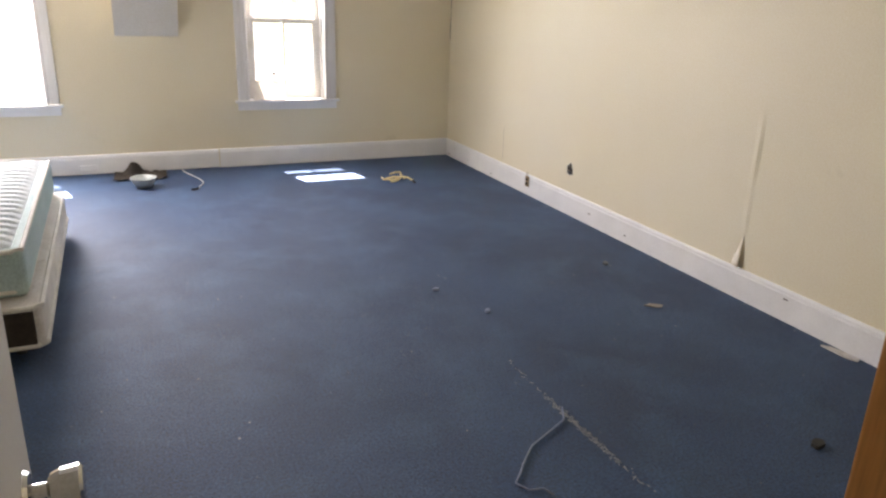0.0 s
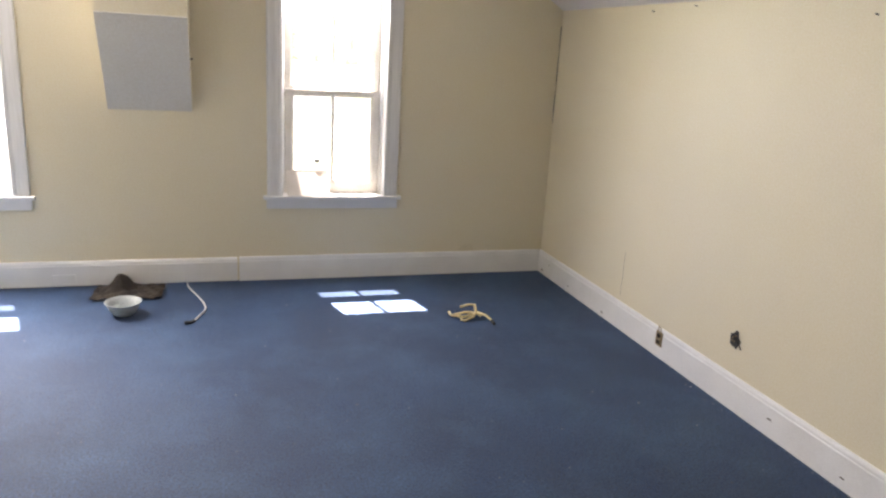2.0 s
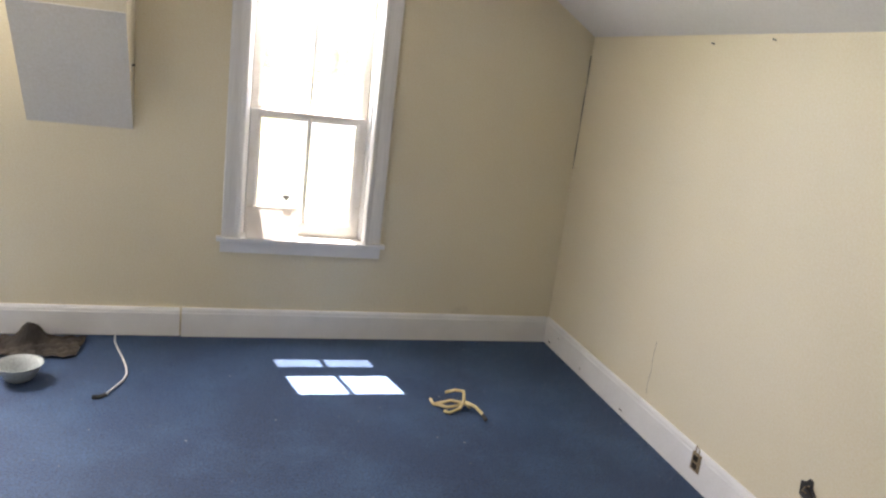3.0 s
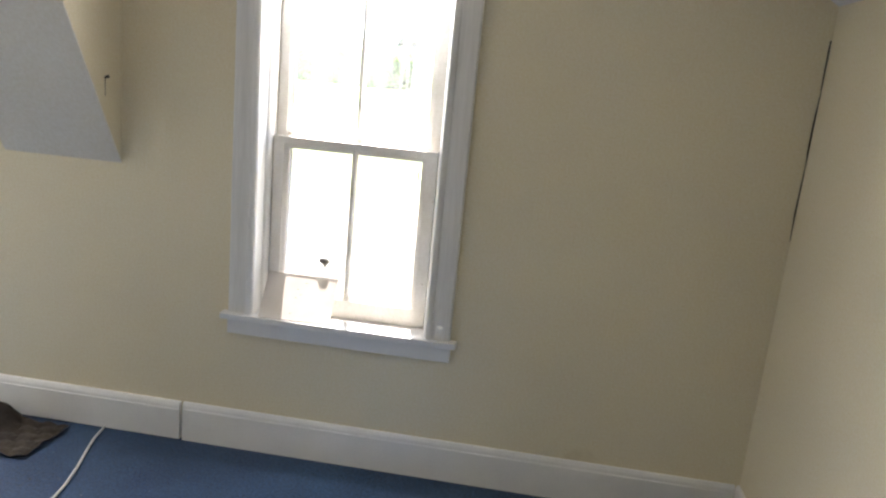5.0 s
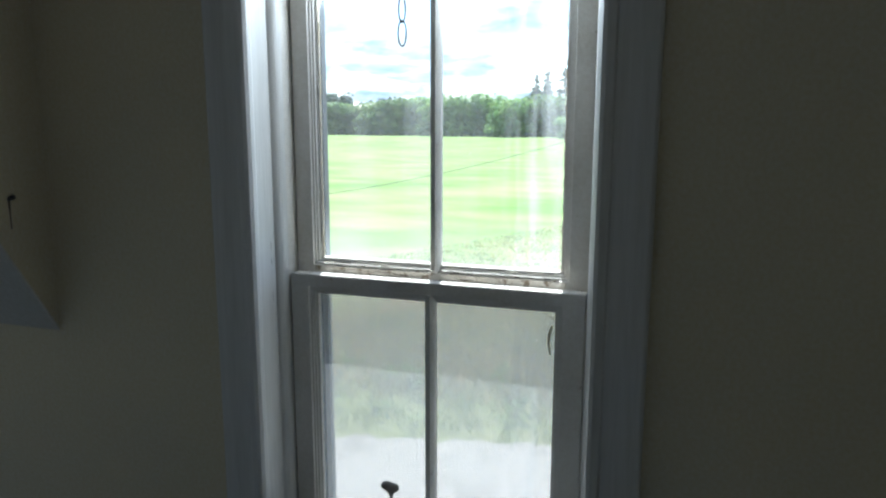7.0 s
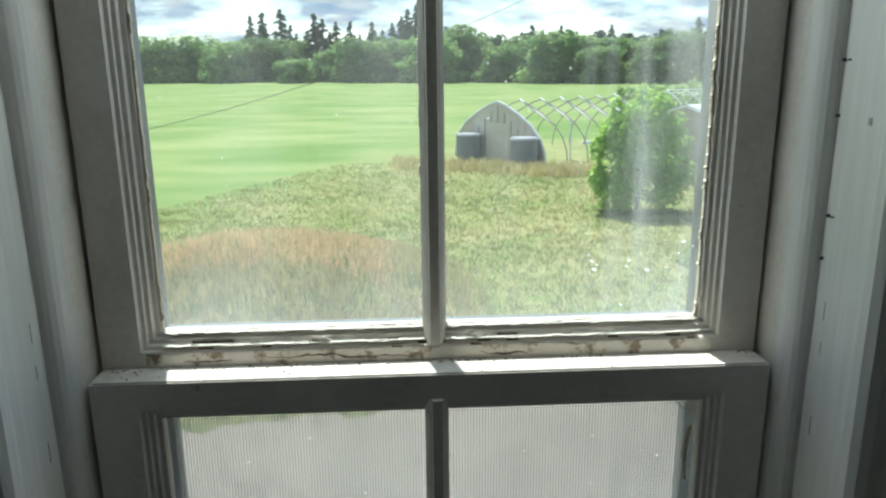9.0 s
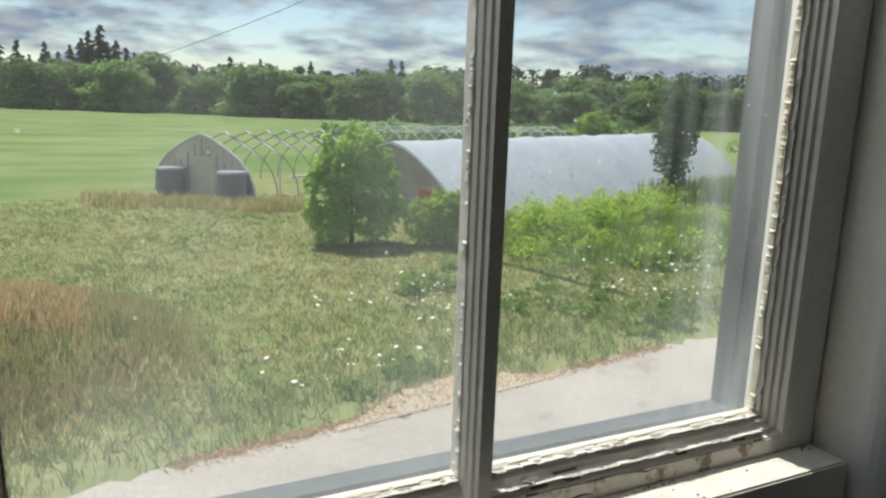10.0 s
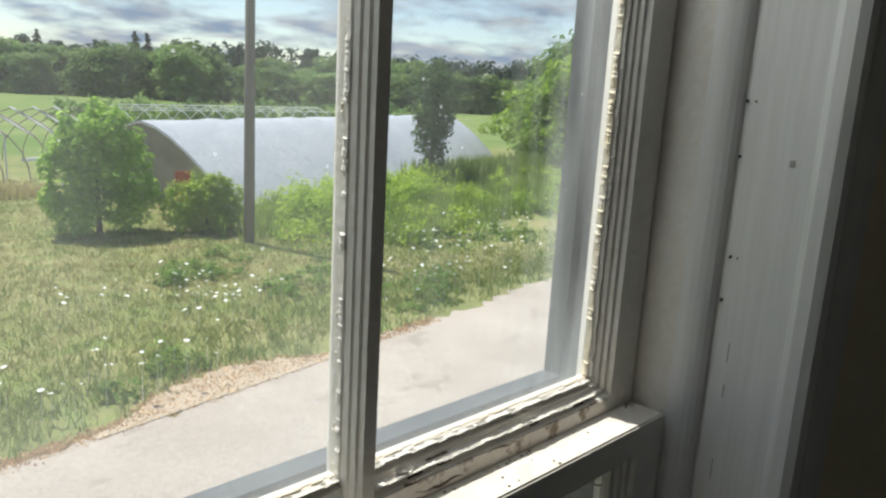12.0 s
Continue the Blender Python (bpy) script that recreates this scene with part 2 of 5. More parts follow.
M_CARPET.node_tree.nodes["Principled BSDF"].inputs["Specular IOR Level"].default_value = 0.4
M_GLASS = clear_glass("window_glass", 0.018, 0.080)


def screen_material():
    """Woven wire: half open, the wires pale with dust, in fine upright lines."""
    m = bpy.data.materials.new("insect_screen")
    m.use_nodes = True
    n, l = m.node_tree.nodes, m.node_tree.links
    b, out = n["Principled BSDF"], n["Material Output"]
    b.inputs["Base Color"].default_value = (0.42, 0.42, 0.41, 1)
    b.inputs["Roughness"].default_value = 0.7
    tp, mx = n.new("ShaderNodeBsdfTransparent"), n.new("ShaderNodeMixShader")
    co, wv = n.new("ShaderNodeTexCoord"), n.new("ShaderNodeTexWave")
    wv.wave_type, wv.bands_direction = "BANDS", "X"
    wv.inputs["Scale"].default_value, wv.inputs["Distortion"].default_value = 95.0, 0.4
    l.new(co.outputs["Object"], wv.inputs["Vector"])
    mr = n.new("ShaderNodeMapRange")
    mr.inputs["To Min"].default_value, mr.inputs["To Max"].default_value = 0.34, 0.52
    tr = n.new("ShaderNodeBsdfTranslucent")
    tr.inputs["Color"].default_value = (0.30, 0.30, 0.29, 1)
    wires = n.new("ShaderNodeMixShader")
    wires.inputs[0].default_value = 0.5
    l.new(b.outputs[0], wires.inputs[1])
    l.new(tr.outputs[0], wires.inputs[2])
    l.new(wv.outputs["Fac"], mr.inputs["Value"])
    l.new(mr.outputs[0], mx.inputs[0])
    l.new(tp.outputs[0], mx.inputs[1])
    l.new(wires.outputs[0], mx.inputs[2])
    l.new(mx.outputs[0], out.inputs["Surface"])
    return m


M_SCREEN = screen_material()
M_STORM = surface("storm_frame_paint", (0.095, 0.103, 0.108), (0.135, 0.143, 0.148), scale=12, fine=180, rough=0.45, bump=0.1, third=(0.40, 0.42, 0.42), amount=0.27)
M_WOOD = surface("orange_varnished_wood", (0.42, 0.17, 0.035), (0.50, 0.22, 0.05), scale=3, fine=40, rough=0.35, bump=0.1, stretch=(8, 8, 0.6))
M_CHROME = surface("worn_chrome", (0.62, 0.61, 0.58), (0.70, 0.69, 0.66), scale=20, fine=200, rough=0.22, bump=0.03, metal=1.0)
M_GRAVEL = surface("gravel_drive", (0.42, 0.365, 0.31), (0.52, 0.46, 0.395), scale=0.5, fine=26, rough=0.95, bump=0.6, depth=0.02, third=(0.36, 0.315, 0.265), amount=0.42)
M_PLY_GREY = surface("grey_scuff", (0.40, 0.39, 0.37), (0.50, 0.49, 0.47), scale=40, rough=0.8)
M_DARK = surface("dark_rubber", (0.03, 0.03, 0.03), (0.05, 0.05, 0.05), rough=0.7)


def ground_material():
    """Mown lawn, dry pasture and the ragged verge, by where they lie."""
    m = surface("grassland", (0.20, 0.23, 0.08), (0.32, 0.31, 0.145), scale=0.35, fine=7, rough=0.95, bump=0.5, depth=0.04, third=(0.21, 0.265, 0.085), amount=0.46)
    n, l = m.node_tree.nodes, m.node_tree.links
    b = n["Principled BSDF"]
    src = b.inputs["Base Color"].links[0].from_socket
    co = n.new("ShaderNodeTexCoord")
    sep = n.new("ShaderNodeSeparateXYZ")
    l.new(co.outputs["Object"], sep.inputs[0])
    wob = n.new("ShaderNodeTexNoise")
    wob.inputs["Scale"].default_value, wob.inputs["Detail"].default_value = 0.25, 5
    l.new(co.outputs["Object"], wob.inputs["Vector"])
    # the mown field starts beyond a slanting line
    ax = n.new("ShaderNodeMath")
    ax.operation = "MULTIPLY_ADD"
    ax.inputs[1].default_value, ax.inputs[2].default_value = -2.12, -43.5
    l.new(sep.outputs["X"], ax.inputs[0])
    sm = n.new("ShaderNodeMath")
    sm.operation = "ADD"
    l.new(ax.outputs[0], sm.inputs[0])
    yy = n.new("ShaderNodeMath")
    yy.operation = "MULTIPLY_ADD"
    yy.inputs[1].default_value = 12.0
    l.new(wob.outputs["Fac"], yy.inputs[0])
    l.new(sep.outputs["Y"], yy.inputs[2])
    l.new(yy.outputs[0], sm.inputs[1])
    edge = n.new("ShaderNodeMapRange")
    edge.inputs["From Min"].default_value, edge.inputs["From Max"].default_value = -7.0, 5.0
    l.new(sm.outputs[0], edge.inputs["Value"])
    far = n.new("ShaderNodeMapRange")
    far.inputs["From Min"].default_value, far.inputs["From Max"].default_value = 40.0, 44.0
    l.new(sep.outputs["Y"], far.inputs["Value"])
    mx = n.new("ShaderNodeMath")
    mx.operation = "MAXIMUM"
    l.new(edge.outputs[0], mx.inputs[0])
    l.new(far.outputs[0], mx.inputs[1])
    lawn = n.new("ShaderNodeValToRGB")
    lawn.color_ramp.elements[0].position, lawn.color_ramp.elements[1].position = 0.35, 0.65
    lawn.color_ramp.elements[0].color, lawn.color_ramp.elements[1].color = (0.135, 0.215, 0.055, 1), (0.250, 0.300, 0.112, 1)
    st = n.new("ShaderNodeTexNoise")
    st.inputs["Scale"].default_value, st.inputs["Detail"].default_value = 0.12, 8
    mp2 = n.new("ShaderNodeMapping")
    mp2.inputs["Scale"].default_value = (1.0, 2.4, 1.0)
    l.new(co.outputs["Object"], mp2.inputs[0])
    l.new(mp2.outputs[0], st.inputs["Vector"])
    l.new(st.outputs["Fac"], lawn.inputs[0])
    mix = n.new("ShaderNodeMix")
    mix.data_type = "RGBA"
    l.new(mx.outputs[0], mix.inputs["Factor"])
    l.new(src, mix.inputs["A"])
    l.new(lawn.outputs["Color"], mix.inputs["B"])
    l.new(mix.outputs["Result"], b.inputs["Base Color"])
    b.inputs["Specular IOR Level"].default_value = 0.1
    return m


M_GROUND = ground_material()


# ---- mesh helpers ----
def box(bm, x0, x1, y0, y1, z0, z1, bevel=0.0):
    r = bmesh.ops.create_cube(bm, size=1.0, matrix=Matrix.Translation(((x0 + x1) / 2, (y0 + y1) / 2, (z0 + z1) / 2)) @ Matrix.Diagonal((x1 - x0, y1 - y0, z1 - z0, 1)))
    if bevel:
        es = {e for v in r["verts"] for e in v.link_edges}
        bmesh.ops.bevel(bm, geom=list(es), offset=bevel, segments=2, affect="EDGES", profile=0.6)
    return bm


def made(name, bm, material, smooth=False):
    me = bpy.data.meshes.new(name)
    bm.to_mesh(me)
    bm.free()
    me.materials.append(material)
    if smooth:
        me.shade_smooth()
    return me


def thing(name, bm, material, label, category, kind="", group="", smooth=False):
    return tagged(new(name, made(name, bm, material, smooth)), label, category, group, kind)


def holder(name, label, category, kind="", group="", at=(0, 0, 0)):
    ob = new(name)
    ob.location = at
    ob.empty_display_size = 0.1
    return tagged(ob, label, category, group, kind)


def part(name, bm, material, parent, label="", smooth=False):
    ob = new(name, made(name, bm, material, smooth))
    ob.parent = parent
    if label:
        ob["label"] = label
    return ob


def boxes(*rows, bevel=0.0):
    bm = bmesh.new()
    for r in rows:
        box(bm, *r, bevel=bevel)
    return bm


def prism(outline, axis, a, b):
    """Outline of (u, v) extruded along an axis from a to b: u, v are the two other axes in x, y, z order."""
    bm = bmesh.new()
    put = {"x": lambda u, v, w: (w, u, v), "y": lambda u, v, w: (u, w, v), "z": lambda u, v, w: (u, v, w)}[axis]
    lo = [bm.verts.new(put(u, v, a)) for u, v in outline]
    hi = [bm.verts.new(put(u, v, b)) for u, v in outline]
    k = len(outline)
    bm.faces.new(lo)
    bm.faces.new(hi[::-1])
    for i in range(k):
        bm.faces.new((lo[i], hi[i], hi[(i + 1) % k], lo[(i + 1) % k]))
    bmesh.ops.recalc_face_normals(bm, faces=bm.faces)
    return bm


def tube(bm, pts, radius, sides=8, closed=False):
    """A round rod through the points."""
    pts = [Vector(p) for p in pts]
    rings = []
    k = len(pts)
    for i, p in enumerate(pts):
        a = pts[(i - 1) % k] if closed or i else p
        b = pts[(i + 1) % k] if closed or i < k - 1 else p
        d = (b - a).normalized()
        u = d.cross(Vector((0.31, 0.17, 0.93))).normalized()
        v = d.cross(u)
        r = radius[i] if isinstance(radius, (list, tuple)) else radius
        rings.append([bm.verts.new(p + (u * math.cos(6.2832 * j / sides) + v * math.sin(6.2832 * j / sides)) * r) for j in range(sides)])
    for i in range(k if closed else k - 1):
        s, t = rings[i], rings[(i + 1) % k]
        for j in range(sides):
            bm.faces.new((s[j], s[(j + 1) % sides], t[(j + 1) % sides], t[j]))
    if not closed:
        bm.faces.new(rings[0][::-1])
        bm.faces.new(rings[-1])
    return bm


# ---- the room ----
XR, XL, YB = 1.642, -4.0, -6.62      # right wall, left wall, back wall
WIN = (0.0, -2.36)                   # centres of the two windows
CX = -1.18                           # ridge line

thing("floor", boxes((XL - 0.1, XR + 0.1, YB - 0.12, 0.16, -0.2, 0.0)), M_CARPET, "worn navy blue carpet covering the whole floor", "floor", "structure")
bm = bmesh.new()
cols = [XL - 0.1, WIN[1] - 0.372, WIN[1] + 0.372, WIN[0] - 0.372, WIN[0] + 0.372, XR + 0.12]
for i in range(5):
    if i % 2 == 0:
        box(bm, cols[i], cols[i + 1], 0, 0.16, 0, 2.75)
    else:
        box(bm, cols[i], cols[i + 1], 0, 0.16, 0, 0.582)
        box(bm, cols[i], cols[i + 1], 0, 0.16, 2.05, 2.75)
thing("wall_north", bm, M_WALL, "cream painted plaster gable wall with two windows", "wall", "structure")
thing("wall_east", boxes((XR, XR + 0.12, YB, 0, 0, 2.0)), M_WALL, "cream painted plaster knee wall, scuffed and marked", "wall", "structure")
thing("wall_west", boxes((XL - 0.12, XL, YB, 0, 0, 2.0)), M_WALL, "cream painted plaster knee wall", "wall", "structure")
bm = boxes((XL - 0.1, -1.70, YB - 0.12, YB, 0, 2.75), (-1.0, XR + 0.12, YB - 0.12, YB, 0, 2.75), (-1.70, -1.0, YB - 0.12, YB, 2.04, 2.75))
thing("wall_south", bm, M_WALL, "cream painted wall with the doorway", "wall", "structure")
SL = 0.62
zf = 2.42
xa = XR - (zf - 1.961) / SL
xb = 2 * CX - xa
thing("ceiling", prism([(XR + 0.14, 1.961 - 0.14 * SL), (xa, zf), (xb, zf), (XL - 0.14, 1.961 - 0.14 * SL), (XL - 0.14, 2.75), (XR + 0.14, 2.75)], "y", YB - 0.12, 0.0), M_CEIL, "pale grey painted ceiling sloping down to the side walls", "ceiling", "structure")
# the landing behind the doorway
thing("hall_floor", boxes((-2.2, -0.5, -8.4, YB - 0.12, -0.2, -0.002)), M_CARPET, "blue carpet on the landing", "floor", "structure")
thing("hall_wall", boxes((-2.3, -2.2, -8.4, YB - 0.12, 0, 2.5), (-0.5, -0.4, -8.4, YB - 0.12, 0, 2.5), (-2.3, -0.4, -8.5, -8.4, 0, 2.5)), M_WALL, "cream painted landing walls", "wall", "structure")
thing("hall_ceiling", boxes((-2.3, -0.4, -8.5, YB - 0.12, 2.5, 2.6)), M_CEIL, "pale landing ceiling", "ceiling", "structure")


def board(length, height, thick=0.02):
    """A skirting board along x with a rounded bead on top, its face at y = 0 - thick."""
    return prism([(0, 0), (-thick, 0), (-thick, height - 0.03), (-thick + 0.003, height - 0.026), (-thick + 0.003, height - 0.02), (-thick * 0.8, height - 0.012), (-thick * 0.55, height - 0.003), (-thick * 0.3, height), (0, height)], "x", 0, length)


ob = thing("baseboard_north_right", board(XR - 0.02 + 0.649, 0.172), M_TRIM, "white painted wooden baseboard with chipped paint", "baseboard", "structure")
ob.location = (-0.649, 0, 0)
ob = thing("baseboard_north_left", board(-0.66 - XL, 0.165, 0.026), M_TRIM, "older white baseboard with gaps at the carpet", "baseboard", "structure")
ob.location = (XL, 0, 0.006)
ob = thing("baseboard_east", board(-YB - 0.02, 0.172, 0.017), M_TRIM, "white painted wooden baseboard, scuffed", "baseboard", "structure")
ob.matrix_basis = pose(XR, -0.0, 0, 0, 0, -90)
ob = thing("baseboard_west", board(-YB - 0.02, 0.172, 0.017), M_TRIM, "white painted wooden baseboard", "baseboard", "structure")
ob.matrix_basis = pose(XL, YB, 0, 0, 0, 90)


# ---- windows ----
def sash_frame(x0, x1, z0, z1, y, left, right, bottom, top, depth=0.034):
    """A sash with a flat face and a stepped moulding towards the glass, mitred at the corners."""
    steps = [(0, 0.0, depth), (0, 0.0, 0.0), (1, 0.0, 0.0), (1, 0.0015, 0.0045), (1, 0.0055, 0.0050), (1, 0.0065, 0.0085), (1, 0.0105, 0.0090), (1, 0.0120, 0.0130), (1, 0.0165, 0.0140), (1, 0.0180, 0.0185), (1, 0.0180, 0.0225), (1, 0.0090, depth)]
    bm = bmesh.new()
    rings = []
    for f, e, d in steps:
        a, b, c, t = (left * f + e, right * f + e, bottom * f + e, top * f + e)
        rings.append([bm.verts.new(p) for p in ((x0 + a, y + d, z0 + c), (x1 - b, y + d, z0 + c), (x1 - b, y + d, z1 - t), (x0 + a, y + d, z1 - t))])
    for r, s in zip(rings, rings[1:] + rings[:1]):
        for j in range(4):
            bm.faces.new((r[j], r[(j + 1) % 4], s[(j + 1) % 4], s[j]))
    bmesh.ops.recalc_face_normals(bm, faces=bm.faces)
    return bm


def muntin(x, y, z0, z1):
    """A slim glazing bar with the same stepped moulding on both sides."""
    half = [(0.0050, -0.0050), (0.0058, -0.0010), (0.0078, 0.0), (0.0084, 0.0045), (0.0100, 0.0055), (0.0106, 0.0110), (0.0118, 0.0120), (0.0118, 0.0230), (0.0050, 0.034)]
    return prism([(x + a, y + b) for a, b in half] + [(x - a, y + b) for a, b in half[::-1]], "z", z0, z1)


def ragged_strip(x0, z0, x1, z1, y, width, seed, step=0.0017):
    """A line of old putty or lifted paint with a torn edge, along one side of a pane."""
    rnd = random.Random(seed)
    bm = bmesh.new()
    a, b = Vector((x0, y, z0)), Vector((x1, y, z1))
    d = (b - a)
    k = max(2, int(d.length / step))
    n = Vector((-d.z, 0, d.x)).normalized()
    last = None
    w, left, level, lift = width, 0, 1.0, 0.0
    for i in range(k + 1):
        p = a + d * (i / k)
        if left <= 0:
            left, level, lift = rnd.randint(1, 6), rnd.choice((0.1, 0.35, 0.7, 1.1, 1.7)), rnd.uniform(0, 0.0011)
        left -= 1
        w = width * level * rnd.uniform(0.6, 1.3)
        row = [bm.verts.new(p + Vector((0, -0.0015, 0))), bm.verts.new(p + n * w * 0.6 + Vector((0, -0.0025 - lift, 0))), bm.verts.new(p + n * w + Vector((0, -0.0005, 0))), bm.verts.new(p + Vector((0, 0.004, 0)))]
        if last:
            for j in range(3):
                bm.faces.new((last[j], last[j + 1], row[j + 1], row[j]))
        last = row
    bmesh.ops.recalc_face_normals(bm, faces=bm.faces)
    return bm


def flakes(seed, count, x0, x1, z0, z1, y, size=0.006):
    """Curled chips of paint standing off a face."""
    rnd = random.Random(seed)
    bm = bmesh.new()
    for _ in range(count):
        c = Vector((rnd.uniform(x0, x1), y - 0.0008, rnd.uniform(z0, z1)))
        s = size * rnd.uniform(0.3, 1.4)
        a0 = rnd.uniform(0, 6.28)
        vs = []
        for j in range(5):
            a = a0 + j * 1.2566
            vs.append(bm.verts.new(c + Vector((math.cos(a) * s * rnd.uniform(0.9, 2.2), -max(0, math.sin(a + a0)) * s * 0.5, math.sin(a) * s * rnd.uniform(0.4, 0.8)))))
        bm.faces.new(vs)
    return bm


def window(name, cx, label, seed):
    w = holder(name, label, "window", "structure", at=(cx, 0, 0))
    K = -0.006
    for s, side in ((-1, "left"), (1, "right")):
        x = lambda a, b: (min(s * a, s * b), max(s * a, s * b))
        part("jamb", boxes((*x(0.352, 0.372), K, 0.17, 0.607, 2.03)), M_JAMB, w, "white jamb board with nail holes")
        part("sash_track", boxes((*x(0.334, 0.352), 0.083, 0.150, 0.607, 2.03)), M_SASH, w)
        pts = [(s * (0.352 - 0.018 * math.sin(a)), 0.083 - 0.027 * math.cos(a) if a < 1.57 else 0.083) for a in [i * 0.2618 for i in range(7)]]
        part("stop_bead", prism([(s * 0.352, 0.083)] + pts, "z", 0.607, 2.03), M_JAMB, w, "rounded stop bead", smooth=False)
        nose = [(0.352, K), (0.350, -0.012), (0.351, -0.022), (0.356, -0.029), (0.364, -0.032), (0.378, -0.030), (0.382, -0.026), (0.450, -0.026), (0.455, -0.022), (0.456, 0.0), (0.372, 0.0), (0.372, K)]
        part("casing", prism([(s * a, b) for a, b in nose], "z", 0.607, 2.03), M_JAMB, w, "flat white casing with a rounded inner edge")
        part("storm_frame", boxes((*x(0.285, 0.372), 0.172, 0.192, 0.58, 2.05), (*x(0.297, 0.372), 0.162, 0.172, 0.58, 2.05)), M_STORM, w, "blue-grey storm frame")
    part("head_jamb", boxes((-0.372, 0.372, K, 0.17, 2.03, 2.05)), M_TRIM, w)
    part("head_casing", boxes((-0.456, 0.456, -0.026, 0.0, 2.031, 2.145), bevel=0.003), M_TRIM, w)
    part("head_stop", boxes((-0.352, 0.352, 0.056, 0.083, 2.008, 2.03)), M_TRIM, w)
    part("stool", boxes((-0.482, 0.482, -0.048, 0.0, 0.582, 0.607), (-0.372, 0.372, 0.0, 0.115, 0.582, 0.607), bevel=0.004), M_TRIM, w, "worn white stool with rounded front")
    part("apron", boxes((-0.460, 0.460, -0.020, 0.0, 0.515, 0.582), bevel=0.003), M_TRIM, w)
    part("outer_sill", boxes((-0.372, 0.372, 0.115, 0.24, 0.55, 0.590)), M_STORM, w)
    part("storm_rail", boxes((-0.297, 0.297, 0.172, 0.192, 1.295, 1.345), (-0.297, 0.297, 0.172, 0.192, 0.59, 0.625), (-0.297, 0.297, 0.172, 0.192, 1.99, 2.05)), M_STORM, w)
    sc = part("insect_screen", boxes((-0.297, 0.297, 0.1765, 0.1775, 0.62, 1.30)), M_SCREEN, w, "fine grey insect screen")
    # lower sash, inner track
    lo = part("lower_sash", sash_frame(-0.3295, 0.3295, 0.609, 1.325, 0.082, 0.0435, 0.0435, 0.074, 0.026), M_SASH, w, "white lower sash with flaking paint")
    part("muntin", muntin(0, 0.082, 0.69, 1.30), M_SASH, lo)
    for a, b in ((-0.272, -0.014), (0.014, 0.272)):
        g = part("pane", boxes((a, b, 0.1035, 0.1055, 0.695, 1.287)), M_GLASS, lo, "dusty glass pane")
        g.visible_shadow = False
    # upper sash, outer track
    up = part("upper_sash", sash_frame(-0.3295, 0.3295, 1.301, 2.028, 0.118, 0.0385, 0.0385, 0.041, 0.040), M_SASH, w, "white upper sash with cracked paint")
    part("muntin", muntin(0, 0.118, 1.344, 1.985), M_SASH, up)
    for a, b in ((-0.2745, -0.010), (0.010, 0.2745)):
        g = part("pane", boxes((a, b, 0.1385, 0.1405, 1.356, 1.973)), M_GLASS, up, "dusty glass pane")
        g.visible_shadow = False
    part("putty", ragged_strip(0.2725, 1.359, 0.2725, 1.97, 0.1365, 0.0017, seed), M_PUTTY, up, "cracked yellowed putty")
    part("putty", ragged_strip(-0.2725, 1.97, -0.2725, 1.359, 0.1365, 0.0015, seed + 1), M_PUTTY, up, "cracked yellowed putty")
    part("putty", ragged_strip(-0.0095, 1.359, -0.0095, 1.97, 0.1365, 0.0017, seed + 2), M_PUTTY, up, "cracked yellowed putty")
    part("putty", ragged_strip(0.2725, 1.360, -0.2725, 1.360, 0.1365, 0.0017, seed + 3), M_PUTTY, up, "cracked yellowed putty")
    part("loose_paint", ragged_strip(-0.0112, 1.359, -0.0112, 1.97, 0.1325, 0.0012, seed + 5), M_FLAKE, up, "lifting white paint along the bar")
    part("loose_paint", ragged_strip(0.2755, 1.359, 0.2755, 1.97, 0.1335, 0.0012, seed + 6), M_FLAKE, up, "lifting white paint along the stile")
    for q, (e, d) in enumerate(((0.0060, 0.0045), (0.0165, 0.0130))):
        for x0, x1 in ((0.270, 0.011), (-0.011, -0.270)):
            part("loose_paint", ragged_strip(x0, 1.342 + e, x1, 1.342 + e, 0.118 + d, 0.0013, seed + 20 + q), M_FLAKE, up, "lifting white paint along the rail")
    part("paint_flakes", flakes(seed + 4, 20, -0.26, 0.26, 1.345, 1.354, 0.1235, 0.0035), M_FLAKE, up, "curled chips of white paint")
    part("ledge", boxes((-0.327, 0.327, 0.0835, 0.1165, 1.3252, 1.3268)), M_LEDGE, lo, "dusty flaking top of the meeting rail")
    part("rail_face", boxes((-0.286, 0.286, 0.1165, 0.1178, 1.3270, 1.3410)), M_RAIL, up, "cracked and stained rail paint")
    rnd = random.Random(seed + 7)
    for x0, length, z in ((-0.17, 0.16, 1.3365), (0.045, 0.05, 1.333), (0.12, 0.04, 1.338), (-0.25, 0.05, 1.332)):
        bm = bmesh.new()
        prev = None
        k = int(length / 0.006)
        for i in range(k + 1):
            z += rnd.uniform(-0.0022, 0.0022)
            t = 0.0003 + 0.0013 * rnd.random() * math.sin(math.pi * i / k)
            row = [bm.verts.new((x0 + i * 0.006, 0.1162, z - t)), bm.verts.new((x0 + i * 0.006, 0.1162, z + t))]
            if prev:
                bm.faces.new((prev[0], row[0], row[1], prev[1]))
            prev = row
        part("paint_crack", bm, M_BARE, up, "dark crack in the paint")
